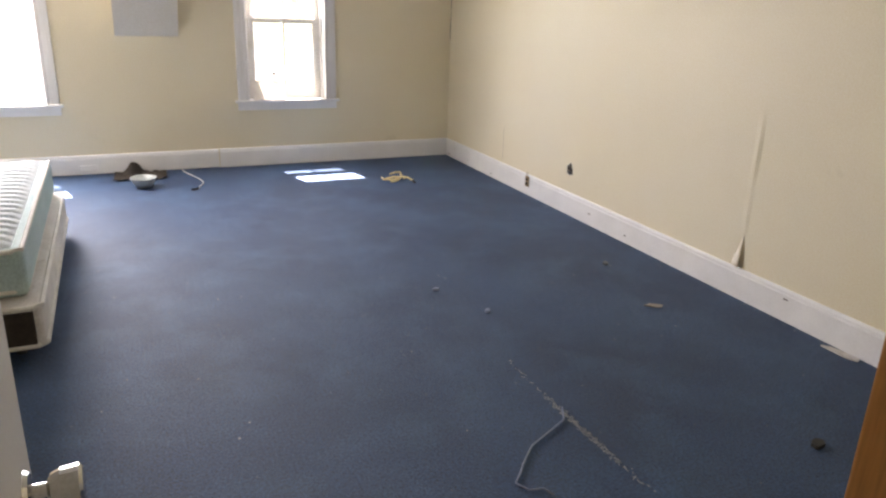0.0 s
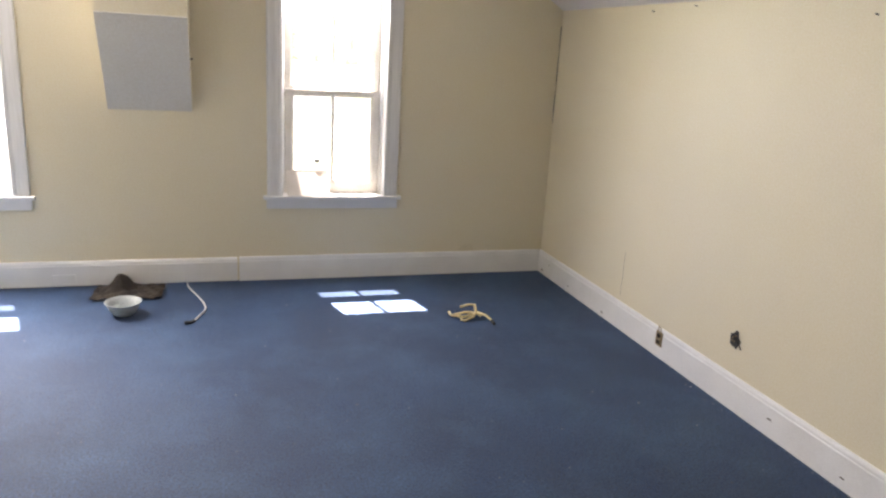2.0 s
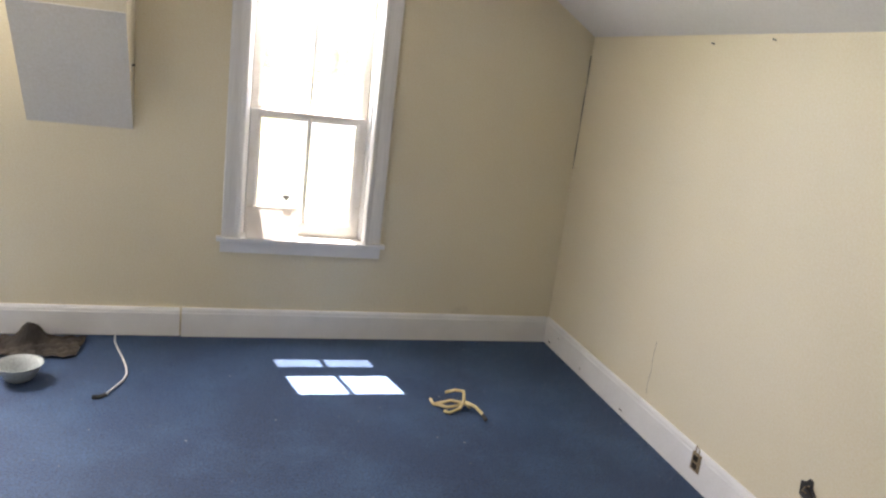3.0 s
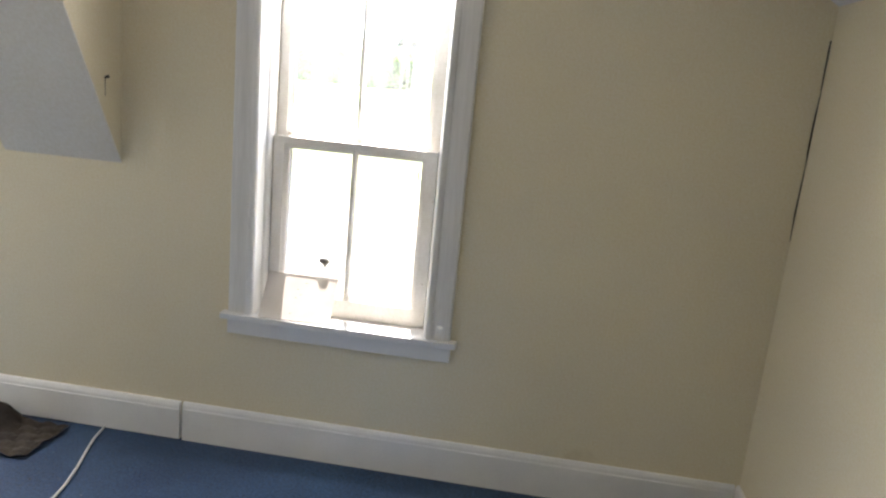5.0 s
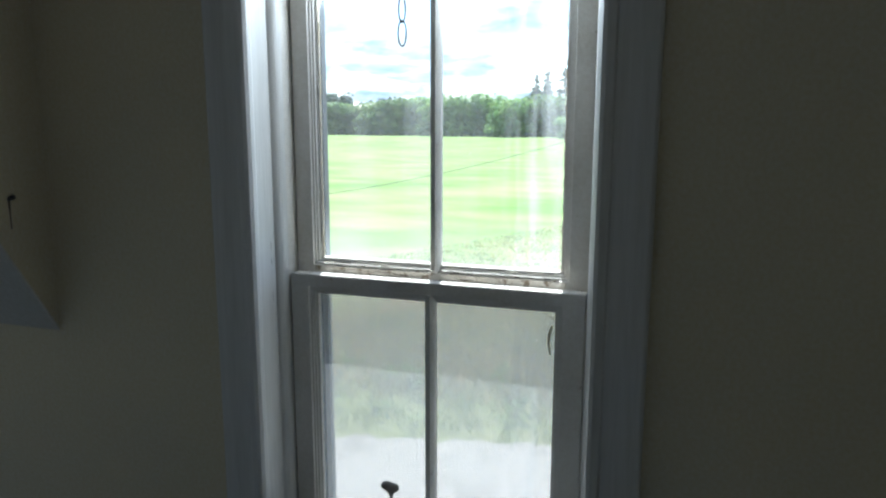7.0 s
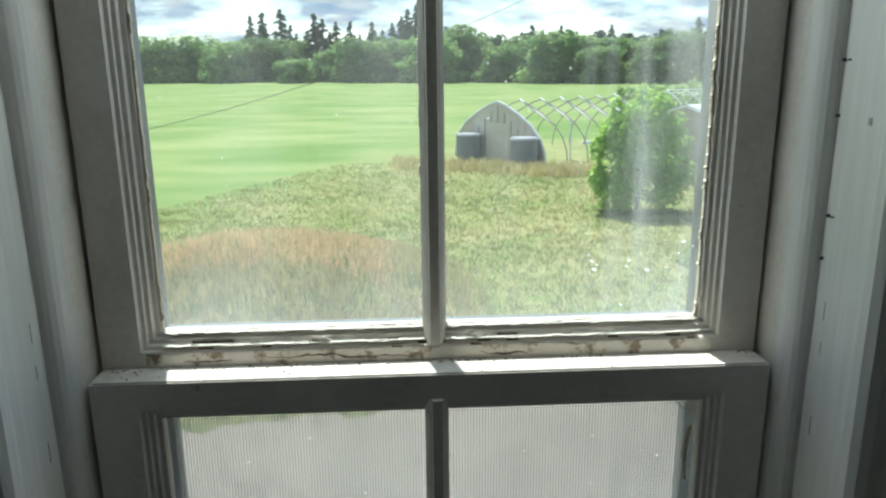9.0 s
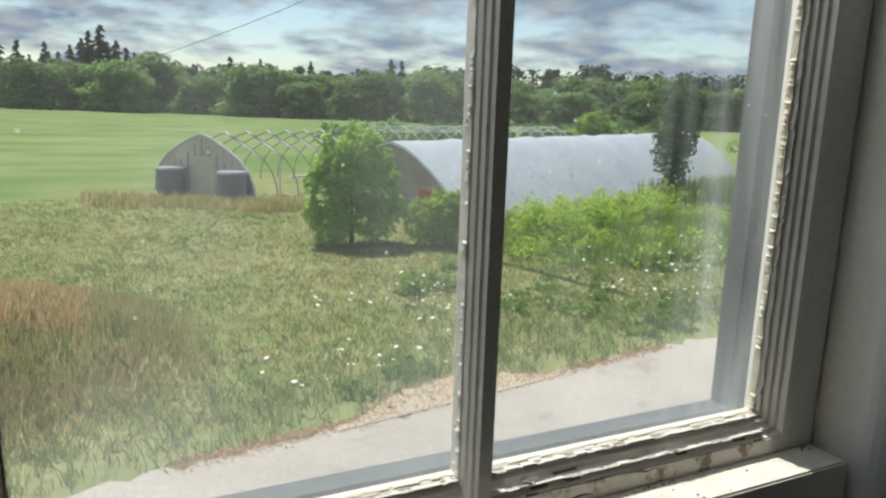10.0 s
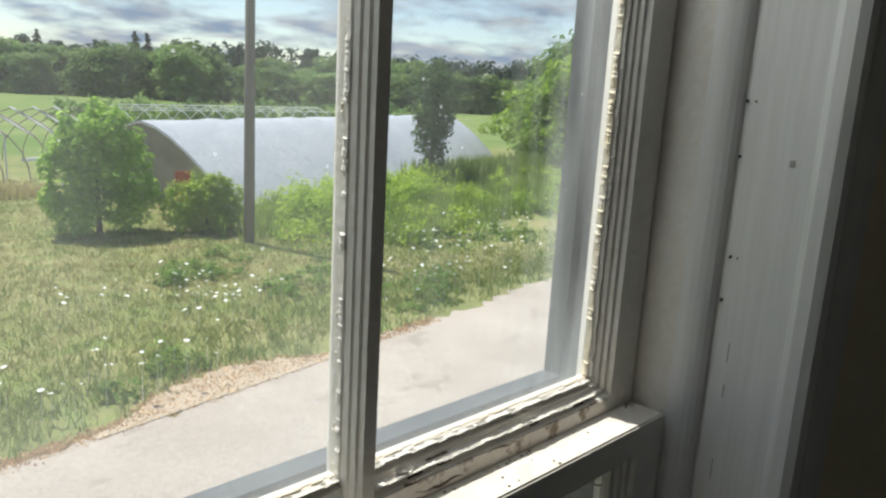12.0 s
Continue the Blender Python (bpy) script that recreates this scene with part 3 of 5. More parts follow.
    for i in range(16):
        x0, z = rnd.uniform(-0.26, 0.26), rnd.choice((1.3418, 1.3440, 1.3485))
        y = 0.1172 if z < 1.343 else (0.1215 if z < 1.346 else 0.1255)
        L, h = rnd.uniform(0.006, 0.03), rnd.uniform(0.0008, 0.0022)
        out = [(x0 + L * q / 6, z + h * (1 if q % 2 else 0.5) * rnd.uniform(0.5, 1.2)) for q in range(7)] + [(x0 + L * q / 6, z - h * rnd.uniform(0.4, 1.0)) for q in range(6, -1, -1)]
        part("bare_patch", prism(out, "y", y - 0.0004, y + 0.001), M_BARE, up, "bare grey wood where paint has fallen off")
    bm = bmesh.new()
    for i in range(120):
        q = rnd.uniform(0.0003, 0.0008)
        gx, gy = rnd.uniform(-0.32, 0.32), rnd.choice((rnd.uniform(0.085, 0.116), rnd.uniform(0.108, 0.116)))
        box(bm, gx - q * 1.4, gx + q * 1.4, gy - q, gy + q, 1.3268, 1.3268 + q)
    part("grit", bm, M_BARE, lo, "dark grit and dust lying on the meeting rail")
    part("glass_crack", tube(bmesh.new(), [(0.222, 0.1028, 1.298), (0.240, 0.1028, 1.284), (0.252, 0.1028, 1.272), (0.264, 0.1028, 1.266), (0.272, 0.1028, 1.266)], 0.0007, 5), M_BARE, lo, "crack in the corner of the pane")
    part("loose_putty", tube(bmesh.new(), [(0.262, 0.100, 1.252), (0.2575, 0.099, 1.236), (0.256, 0.0985, 1.215), (0.260, 0.100, 1.190)], [0.002, 0.0035, 0.003, 0.0015], 6), M_PUTTY, lo, "strip of putty hanging loose")
    part("paint_tag", boxes((0.1185, 0.1215, 0.0990, 0.1005, 1.287, 1.299)), M_BARE, lo, "dark tag of loose paint")
    for s in (-1, 1):
        for y, z, L in ((0.040, 1.385, 0.018), (0.0395, 1.352, 0.012), (0.040, 1.27, 0.02)):
            part("paint_crack", boxes((s * 0.3520 - 0.0004, s * 0.3520 + 0.0004, y, y + 0.0004, z, z + L)), M_BARE, w, "hairline crack in the jamb paint")
    return w


window("window_1", WIN[0], "tall white double-hung sash window with peeling paint", 11)
window("window_2", WIN[1], "tall white double-hung sash window, bright with daylight", 31)

# ---- door and doorway ----
door = holder("door_1", "white painted door standing open into the room", "door", "structure", at=(-1.65, YB, 0))
part("door_leaf", boxes((-0.020, 0.020, 0.02, 0.72, 0.012, 2.0), bevel=0.002), M_TRIM, door)
fr = holder("door_frame", "orange varnished wooden door frame", "door frame", "structure", at=(0, YB, 0))
part("jamb", boxes((-1.018, -0.975, -0.14, 0.02, 0, 2.04), bevel=0.002), M_WOOD, fr)
part("jamb", boxes((-1.725, -1.70, -0.14, 0.0, 0, 2.04), bevel=0.002), M_WOOD, fr)
part("head", boxes((-1.725, -0.975, -0.14, 0.02, 2.04, 2.065)), M_WOOD, fr)
part("casing", boxes((-0.99, -0.90, 0.0, 0.022, 0, 2.12), bevel=0.003), M_WOOD, fr)

# ---- chimney breast ----
thing("chimney_breast", prism([(0, 1.165), (-0.34, 1.735), (-0.34, 2.5), (0.0, 2.5)], "x", -1.43, -0.925), M_WALL, "cream boxed chimney breast with a sloping grey underside", "chimney breast", "structure")
part("underside", prism([(-0.002, 1.160), (-0.345, 1.735), (-0.338, 1.742), (0.0, 1.172)], "x", -1.429, -0.926), surface("bare_grey_plaster", (0.74, 0.70, 0.62), (0.79, 0.75, 0.67), scale=2, fine=80, rough=0.85, bump=0.06), bpy.data.objects["chimney_breast"], "grey unpainted sloping underside")

nail = bpy.data.objects["chimney_breast"]
part("nail", tube(bmesh.new(), [(-0.927, -0.108, 1.491), (-0.910, -0.108, 1.497)], [0.004, 0.006], 7), M_DARK, nail, "rusty nail")
part("rust_run", prism([(-0.111, 1.489), (-0.1045, 1.489), (-0.1065, 1.46), (-0.106, 1.425), (-0.109, 1.424), (-0.1095, 1.46)], "x", -0.9250, -0.9243), M_BARE, nail, "dark rust run below the nail")

# ---- things in the room ----
M_QUILT = surface("quilted_ticking", (0.50, 0.56, 0.58), (0.62, 0.67, 0.68), scale=6, fine=120, rough=0.8, bump=0.2, third=(0.52, 0.50, 0.44), amount=0.30)
M_TEAL = surface("pale_teal_border", (0.36, 0.48, 0.47), (0.46, 0.57, 0.56), scale=4, fine=90, rough=0.8, bump=0.3, third=(0.36, 0.38, 0.34), amount=0.34)
M_PIPING = surface("dirty_white_piping", (0.60, 0.58, 0.52), (0.72, 0.70, 0.65), scale=9, fine=120, rough=0.8, bump=0.2)
M_BROWN = surface("rotten_brown_fabric", (0.022, 0.017, 0.013), (0.055, 0.042, 0.031), scale=8, fine=60, rough=0.95, bump=0.6)
M_TICK = surface("stained_cover", (0.58, 0.55, 0.50), (0.70, 0.67, 0.62), scale=5, fine=80, rough=0.85, bump=0.3, third=(0.40, 0.33, 0.25), amount=0.36)
M_PLASTIC = surface("cloudy_white_plastic", (0.36, 0.385, 0.37), (0.44, 0.465, 0.45), scale=10, fine=80, rough=0.35, bump=0.05)
M_YELLOW = surface("yellow_cord_sheath", (0.62, 0.48, 0.22), (0.72, 0.60, 0.34), scale=30, fine=160, rough=0.6, bump=0.3, third=(0.20, 0.13, 0.07), amount=0.36)
M_CORD = surface("grubby_white_cord", (0.62, 0.60, 0.58), (0.74, 0.72, 0.69), scale=20, fine=90, rough=0.6, bump=0.1)
M_BRASSY = surface("tarnished_metal", (0.30, 0.22, 0.13), (0.42, 0.32, 0.20), scale=30, fine=160, rough=0.5, bump=0.3, metal=0.4)
M_PLASTER = surface("broken_plaster", (0.55, 0.52, 0.48), (0.70, 0.67, 0.62), scale=30, fine=150, rough=0.9, bump=0.5)
M_FIBRE = surface("loose_carpet_fibre", (0.20, 0.24, 0.34), (0.28, 0.32, 0.42), scale=60, fine=300, rough=0.95, bump=0.3)
M_SHEET = leafy("off_white_card", (0.70, 0.66, 0.61), (0.76, 0.72, 0.67), 0.30, 6, 0.0)


def rounded_slab(x, y, z, r, nx, ny, relief=None):
    """A soft cushion block of size x, y, z on z = 0, with rounded top and bottom edges."""
    bm = bmesh.new()
    box(bm, -x / 2, x / 2, -y / 2, y / 2, 0, z)
    bmesh.ops.bevel(bm, geom=list(bm.edges), offset=r, segments=4, affect="EDGES", profile=0.5)
    return bm


# mattress on its old box spring
mx, my = -2.55, -2.66
bs = holder("box_spring", "stained box spring with torn brown fabric on the floor", "box spring", at=(mx, my, 0))
part("body", rounded_slab(1.40, 1.98, 0.195, 0.02, 1, 1), M_TICK, bs).location = (0, 0, 0.085)
part("torn_panel", boxes((-0.66, 0.668, -1.000, -0.985, 0.108, 0.262), bevel=0.004), M_BROWN, bs, "torn dark brown fabric panel")
for q in (0.100, 0.272):
    part("edging", tube(bmesh.new(), [(0.70, -0.96, q), (0.70, 0.96, q), (-0.70, 0.96, q), (-0.70, -0.96, q), (-0.67, -0.992, q), (0.67, -0.992, q)], 0.013, 6, True), M_PIPING, bs, "white edging")
for a in (-0.58, 0.58):
    for b in (-0.82, 0.82):
        part("foot", tube(bmesh.new(), [(a, b, 0.0), (a, b, 0.09)], [0.022, 0.03], 10), M_DARK, bs, "dark wooden foot")
mt = holder("mattress", "old bare mattress with quilted top and pale teal sides", "mattress", at=(mx - 0.02, my + 0.03, 0.283))
part("body", rounded_slab(1.35, 1.84, 0.215, 0.035, 1, 1), M_TEAL, mt, "pale teal side border")
bm = bmesh.new()
bmesh.ops.create_grid(bm, x_segments=54, y_segments=420, size=0.5)
for v in bm.verts:
    u, w = v.co.x * 1.27, v.co.y * 1.76
    e = min(1.0, (0.635 - abs(u)) / 0.05, (0.88 - abs(w)) / 0.05)
    row = w * 36 + 0.9 * math.sin(u * 22)
    v.co = (u, w, 0.210 + 0.024 * max(0, e) ** 0.5 - 0.024 * max(0.0, 1 - abs(math.sin(row)) * 1.7) * max(0, e))
part("quilted_top", bm, M_QUILT, mt, "quilted top with wavy stitched rows", smooth=True)
for q in (0.03, 0.208):
    part("piping", tube(bmesh.new(), [(0.665, -0.89, q), (0.665, 0.89, q), (0.62, 0.915, q), (-0.62, 0.915, q), (-0.665, 0.89, q), (-0.665, -0.89, q), (-0.62, -0.915, q), (0.62, -0.915, q)], 0.011, 6, True), M_PIPING, mt, "white piping")

# plastic bowl
bw = holder("plastic_bowl", "cloudy white plastic bowl standing on the carpet", "bowl", at=(-1.335, -0.59, 0.002))
bm = bmesh.new()
prof = [(0.0, 0.0), (0.052, 0.0), (0.060, 0.006), (0.082, 0.045), (0.096, 0.078), (0.103, 0.080), (0.104, 0.076), (0.098, 0.074), (0.086, 0.045), (0.064, 0.010), (0.0, 0.006)]
rings = [[bm.verts.new((r * math.cos(j * 0.19635), r * math.sin(j * 0.19635), z)) for j in range(32)] for r, z in prof[1:-1]]
for r, t in zip(rings, rings[1:]):
    for j in range(32):
        bm.faces.new((r[j], r[(j + 1) % 32], t[(j + 1) % 32], t[j]))
bm.faces.new(rings[0][::-1])
bm.faces.new(rings[-1])
part("bowl_body", bm, M_PLASTIC, bw, smooth=True)
part("rim", tube(bmesh.new(), [(0.103 * math.cos(j * 0.2618), 0.103 * math.sin(j * 0.2618), 0.079) for j in range(24)], 0.003, 5, True), M_PLASTIC, bw)

# dark crumpled cloth against the baseboard
bm = bmesh.new()
bmesh.ops.create_grid(bm, x_segments=24, y_segments=18, size=0.5)
for v in bm.verts:
    u, w = v.co.x * 0.42, v.co.y * 0.27
    peak = math.exp(-((u + 0.05) / 0.07) ** 2 - ((w - 0.07) / 0.06) ** 2) * 0.10
    crease = 0.012 * abs(math.sin(u * 40 + w * 23)) + 0.010 * abs(math.sin(w * 52 - u * 17))
    v.co = (-1.345 + u + 0.05 * w, -0.215 + w + 0.10 * u * u, 0.004 + crease + peak)
ob = thing("crumpled_cloth", bm, M_BROWN, "dark brown crumpled cloth against the baseboard", "cloth")
md = ob.modifiers.new("thickness", "SOLIDIFY")
md.thickness = 0.003

# white cord coming out from under the baseboard
cord = [(-0.995, -0.03, 0.012), (-0.985, -0.12, 0.006), (-0.955, -0.22, 0.006), (-0.915, -0.34, 0.006), (-0.882, -0.46, 0.007), (-0.868, -0.55, 0.007), (-0.875, -0.62, 0.007), (-0.905, -0.70, 0.007), (-0.930, -0.775, 0.007)]
cd = holder("white_cord", "short white electric cord lying on the carpet", "cord")
part("sheath", tube(bmesh.new(), cord, 0.0055, 8), M_CORD, cd, smooth=True)
part("cut_end", tube(bmesh.new(), [(-0.930, -0.775, 0.007), (-0.955, -0.80, 0.008), (-0.985, -0.805, 0.010)], 0.010, 6), M_DARK, cd, "dark frayed end")

# bent scraps of yellow cable
cb = holder("cable_scraps", "tangle of stiff bent yellow cable offcuts", "cable", at=(0.74, -0.95, 0))
for pts in ([(-0.10, 0.02, 0.02), (-0.02, 0.035, 0.028), (0.045, 0.0, 0.03), (0.055, -0.045, 0.03)], [(-0.12, 0.07, 0.022), (-0.115, 0.035, 0.012), (-0.05, -0.01, 0.014), (0.03, -0.015, 0.03), (0.055, 0.06, 0.05)],
            [(-0.03, 0.115, 0.035), (0.02, 0.11, 0.05), (0.06, 0.085, 0.055), (0.045, 0.02, 0.04), (0.01, -0.035, 0.02), (-0.055, -0.065, 0.010), (-0.075, -0.04, 0.010)], [(0.05, 0.0, 0.035), (0.085, -0.055, 0.035), (0.105, -0.105, 0.022), (0.11, -0.13, 0.012)]):
    part("offcut", tube(bmesh.new(), pts, 0.0085, 8), M_YELLOW, cb, smooth=True)
part("tape", tube(bmesh.new(), [(0.106, -0.112, 0.020), (0.112, -0.145, 0.010)], 0.0105, 8), M_DARK, cb, "black taped end")

# carpet seam, loose fibre and litter
bm = bmesh.new()
rs = random.Random(4)
for i in range(330):
    y = -4.90 + rs.gauss(0, 0.14) if rs.random() < 0.84 else -4.3 - 1.0 * rs.random()
    x = 0.045 + 0.012 * math.sin(y * 3.0) + rs.gauss(0, 0.007)
    a, L = rs.uniform(-0.9, 0.9), rs.uniform(0.004, 0.014)
    d = Vector((math.sin(a), math.cos(a), 0)) * L
    n = Vector((d.y, -d.x, 0)).normalized() * 0.0016
    p = Vector((x, y, 0.003 + rs.random() * 0.004))
    bm.faces.new([bm.verts.new(p - d), bm.verts.new(p + n + Vector((0, 0, 0.003))), bm.verts.new(p + d), bm.verts.new(p - n)])
thing("seam_fibres", bm, surface("pale_backing_fibre", (0.22, 0.24, 0.28), (0.40, 0.41, 0.42), scale=30, fine=200, rough=0.95, bump=0), "frayed pale backing along the carpet seam", "fibres", "stuff")
bm = bmesh.new()
st = [(0.05, -4.74), (0.0, -4.82), (-0.10, -4.88), (-0.20, -4.93), (-0.29, -5.01), (-0.32, -5.06), (-0.36, -5.10), (-0.35, -5.15), (-0.29, -5.16), (-0.27, -5.20)]
tube(bm, [(x + 0.008 * math.sin(i * 2.0), y, 0.007) for i, (x, y) in enumerate(st)], 0.0036, 6)
thing("loose_yarn", bm, M_FIBRE, "loose strand of blue carpet yarn", "yarn", smooth=True)


def scrap(name, x, y, w, d, h, turn, material, label, category, seed):
    """A torn flat fragment with an uneven outline and some thickness."""
    rnd = random.Random(seed)
    out = [(math.cos(a) * w / 2 * rnd.uniform(0.65, 1.1), math.sin(a) * d / 2 * rnd.uniform(0.65, 1.1)) for a in [i * 0.6981 for i in range(9)]]
    ob = thing(name, prism(out, "z", 0.0, h), material, label, category)
    ob.matrix_basis = pose(x, y, 0.002, rnd.uniform(-3, 3), rnd.uniform(-3, 3), turn)
    return ob


scrap("paper_scrap", 1.10, -4.02, 0.12, 0.045, 0.006, -35, surface("brownish_paper", (0.24, 0.21, 0.18), (0.33, 0.29, 0.25), scale=30, fine=120, rough=0.9, bump=0.3), "torn brownish paper scrap on the carpet", "paper", 1)
scrap("plaster_chip", 1.238, -3.375, 0.06, 0.035, 0.012, 70, M_STORM, "small grey chip lying on the carpet", "debris", 2)
scrap("plaster_shard", 1.585, -4.80, 0.055, 0.23, 0.008, 8, M_PLASTER, "white plaster shard beside the baseboard", "debris", 3)
scrap("dark_curl", 0.82, -5.31, 0.07, 0.05, 0.015, 40, M_DARK, "curled dark scrap on the carpet", "debris", 4)
scrap("lint_tuft", 0.06, -3.42, 0.045, 0.03, 0.012, 10, M_FIBRE, "grey lint tuft on the carpet", "debris", 5)
scrap("lint_tuft", 0.20, -3.78, 0.05, 0.03, 0.010, 60, M_FIBRE, "grey lint tuft on the carpet", "debris", 6)
vs, fs = [], []
rs = random.Random(12)
for i in range(420):
    x, y = (rs.uniform(-1.9, 1.58), rs.uniform(-6.0, -0.1))
    if rs.random() < 0.25:
        x = 1.61 - abs(rs.gauss(0, 0.05))
    r = rs.uniform(0.0012, 0.0045) * (1.6 if rs.random() < 0.12 else 1)
    b = len(vs)
    a0 = rs.uniform(0, 6.28)
    for q in range(4):
        vs.append((x + r * 1.4 * math.cos(a0 + q * 1.57) * rs.uniform(0.5, 1.2), y + r * math.sin(a0 + q * 1.57), 0.001))
    vs.append((x, y, 0.002 + r * 0.8))
    fs += [(b, b + 1, b + 4), (b + 1, b + 2, b + 4), (b + 2, b + 3, b + 4), (b + 3, b, b + 4)]
me = bpy.data.meshes.new("crumbs")
me.from_pydata(vs, [], fs)
me.materials.append(surface("mixed_crumbs", (0.03, 0.03, 0.04), (0.34, 0.35, 0.37), scale=9, fine=40, rough=0.9, bump=0, random_hue=0.4))
tagged(new("crumbs", me), "crumbs of plaster and dirt strewn on the carpet", "debris", kind="stuff")

# socket in the baseboard and the hole above it
so = holder("wall_socket", "old uncovered brown socket set in the baseboard", "socket", at=(XR - 0.017, -1.71, 0.115))
part("plate", boxes((-0.006, 0.0, -0.030, 0.030, -0.045, 0.042), bevel=0.002), M_BRASSY, so)
for q in (-0.020, 0.018):
    part("outlet", boxes((-0.012, -0.006, -0.014, 0.014, q - 0.012, q + 0.012), bevel=0.002), M_BROWN, so, "dark outlet face")
part("tab", tube(bmesh.new(), [(-0.004, -0.012, 0.042), (-0.008, -0.014, 0.070), (-0.006, 0.010, 0.074), (-0.004, 0.012, 0.042)], 0.003, 6), M_BRASSY, so, "bent metal tab")
ho = holder("wall_hole", "ragged hole in the plaster with loose wires", "hole", at=(XR, -2.295, 0.345))
out = [(math.cos(i * 0.5236) * 0.034 * (1 + 0.28 * math.sin(i * 2.3)), math.sin(i * 0.5236) * 0.046 * (1 + 0.22 * math.cos(i * 1.7))) for i in range(12)]
# wall is uncut: a flat dark plate paints the shade inside the hole
part("hole_shade", prism(out, "x", -0.003, -0.0005), M_DARK, ho, "flat dark patch for the shade inside the hole")
part("wire", tube(bmesh.new(), [(-0.003, 0.01, 0.01), (-0.03, -0.02, 0.03), (-0.035, -0.055, 0.015), (-0.02, -0.07, -0.02), (-0.01, -0.05, -0.03)], 0.003, 6), M_BROWN, ho)
part("wire", tube(bmesh.new(), [(-0.003, 0.0, -0.01), (-0.02, 0.005, 0.0), (-0.022, -0.005, 0.02), (-0.006, -0.01, 0.025)], 0.003, 6), M_BRASSY, ho)
# torn wall covering: a loose corner at the baseboard and a raised crease above it
bm = bmesh.new()
prev = None
for i in range(9):
    q = i / 8
    z = 0.176 + 0.18 * q
    w, lift = 0.075 * (1 - q) ** 0.9, 0.030 * (1 - q) + 0.0015
    row = [bm.verts.new((XR - 0.0015, -3.985 - 0.060 * q, z)), bm.verts.new((XR - 0.5 * lift, -3.985 - 0.060 * q - 0.55 * w, z)), bm.verts.new((XR - lift, -3.985 - 0.060 * q - w, z))]
    if prev:
        for j in range(2):
            bm.faces.new((prev[j], prev[j + 1], row[j + 1], row[j]))
    prev = row
ob = thing("torn_wallpaper", bm, surface("wall_covering", (0.78, 0.70, 0.56), (0.82, 0.75, 0.62), scale=8, fine=90, rough=0.7, bump=0.1), "torn corner of cream wall covering curling off the wall", "wallpaper", smooth=True)
md = ob.modifiers.new("thickness", "SOLIDIFY")
md.thickness = 0.0012
bm = bmesh.new()
prev = None
for i in range(25):
    q = i / 24
    z = 0.36 + 0.74 * q
    h = 0.010 * math.sin(math.pi * q) * (0.55 + 0.45 * math.cos(9 * q)) + 0.0008
    y = -4.052 + 0.018 * q + 0.006 * math.sin(7 * q)
    row = [bm.verts.new((XR - 0.0005, y + 0.035, z)), bm.verts.new((XR - h, y, z)), bm.verts.new((XR - 0.0005, y - 0.022, z))]
    if prev:
        for j in range(2):
            bm.faces.new((prev[j], prev[j + 1], row[j + 1], row[j]))
    prev = row
thing("wall_crease", bm, M_WALL, "raised crease in the cream wall covering", "crease", "structure")
bm = bmesh.new()
rs = random.Random(8)
prev = None
for i in range(15):
    z = 0.210 + 0.280 * i / 14
    y = -1.220 + 0.003 * math.sin(i * 0.8) + rs.uniform(-0.001, 0.001)
    w = 0.0006 + 0.0012 * rs.random()
    row = [bm.verts.new((XR - 0.0008, y - w, z)), bm.verts.new((XR - 0.0008, y + w, z))]
    if prev:
        bm.faces.new((prev[0], prev[1], row[1], row[0]))
    prev = row
thing("wall_crack", bm, M_BARE, "thin dark upright crack above the baseboard", "crack", "structure")
for y, z, L in ((-0.55, 0.045, 0.020), (-1.05, 0.030, 0.030), (-0.22, 0.10, 0.02), (-0.10, 0.03, 0.035), (-2.62, 0.085, 0.03), (-3.05, 0.05, 0.025), (-4.4, 0.12, 0.03)):
    out = [(-y + L * math.cos(a) * (0.5 + 0.2 * math.sin(a * 3 + y)), z + 0.35 * L * math.sin(a) * (0.6 + 0.3 * math.cos(a * 2))) for a in [q * 0.6981 for q in range(9)]]
    part("chip", prism(out, "y", -0.0178, -0.0165), M_BARE, bpy.data.objects["baseboard_east"], "bare chip in the paint")
for y, z in ((-1.20, 1.92), (-2.75, 1.862), (-3.05, 1.89), (-1.60, 1.935)):
    bm = tube(bmesh.new(), [(XR + 0.002, y, z), (XR - 0.016, y, z + 0.004)], [0.003, 0.003], 6)
    thing("picture_nail", bm, M_DARK, "dark nail driven into the wall", "nail", group="nails in the side wall")
# gap and peeling edge in the corner
bm = bmesh.new()
rs = random.Random(21)
prev = None
for i in range(41):
    z = 1.15 + 0.70 * i / 40
    w = 0.004 * abs(math.sin(i * 0.21)) + 0.0005 + 0.0015 * rs.random()
    row = [bm.verts.new((XR - 0.001, -0.0012, z)), bm.verts.new((XR - w - 0.001, -0.0025, z)), bm.verts.new((XR - w - 0.001, -0.0012, z))]
    if prev:
        for j in range(2):
            bm.faces.new((prev[j], prev[j + 1], row[j + 1], row[j]))
    prev = row
thing("corner_split", bm, M_BROWN, "dark split in the plaster of the corner", "crack", "structure")
thing("cover_plate", boxes((-1.82, -1.68, -0.034, -0.026, 0.03, 0.085), bevel=0.003), M_TRIM, "painted-over cover plate on the baseboard", "cover plate")

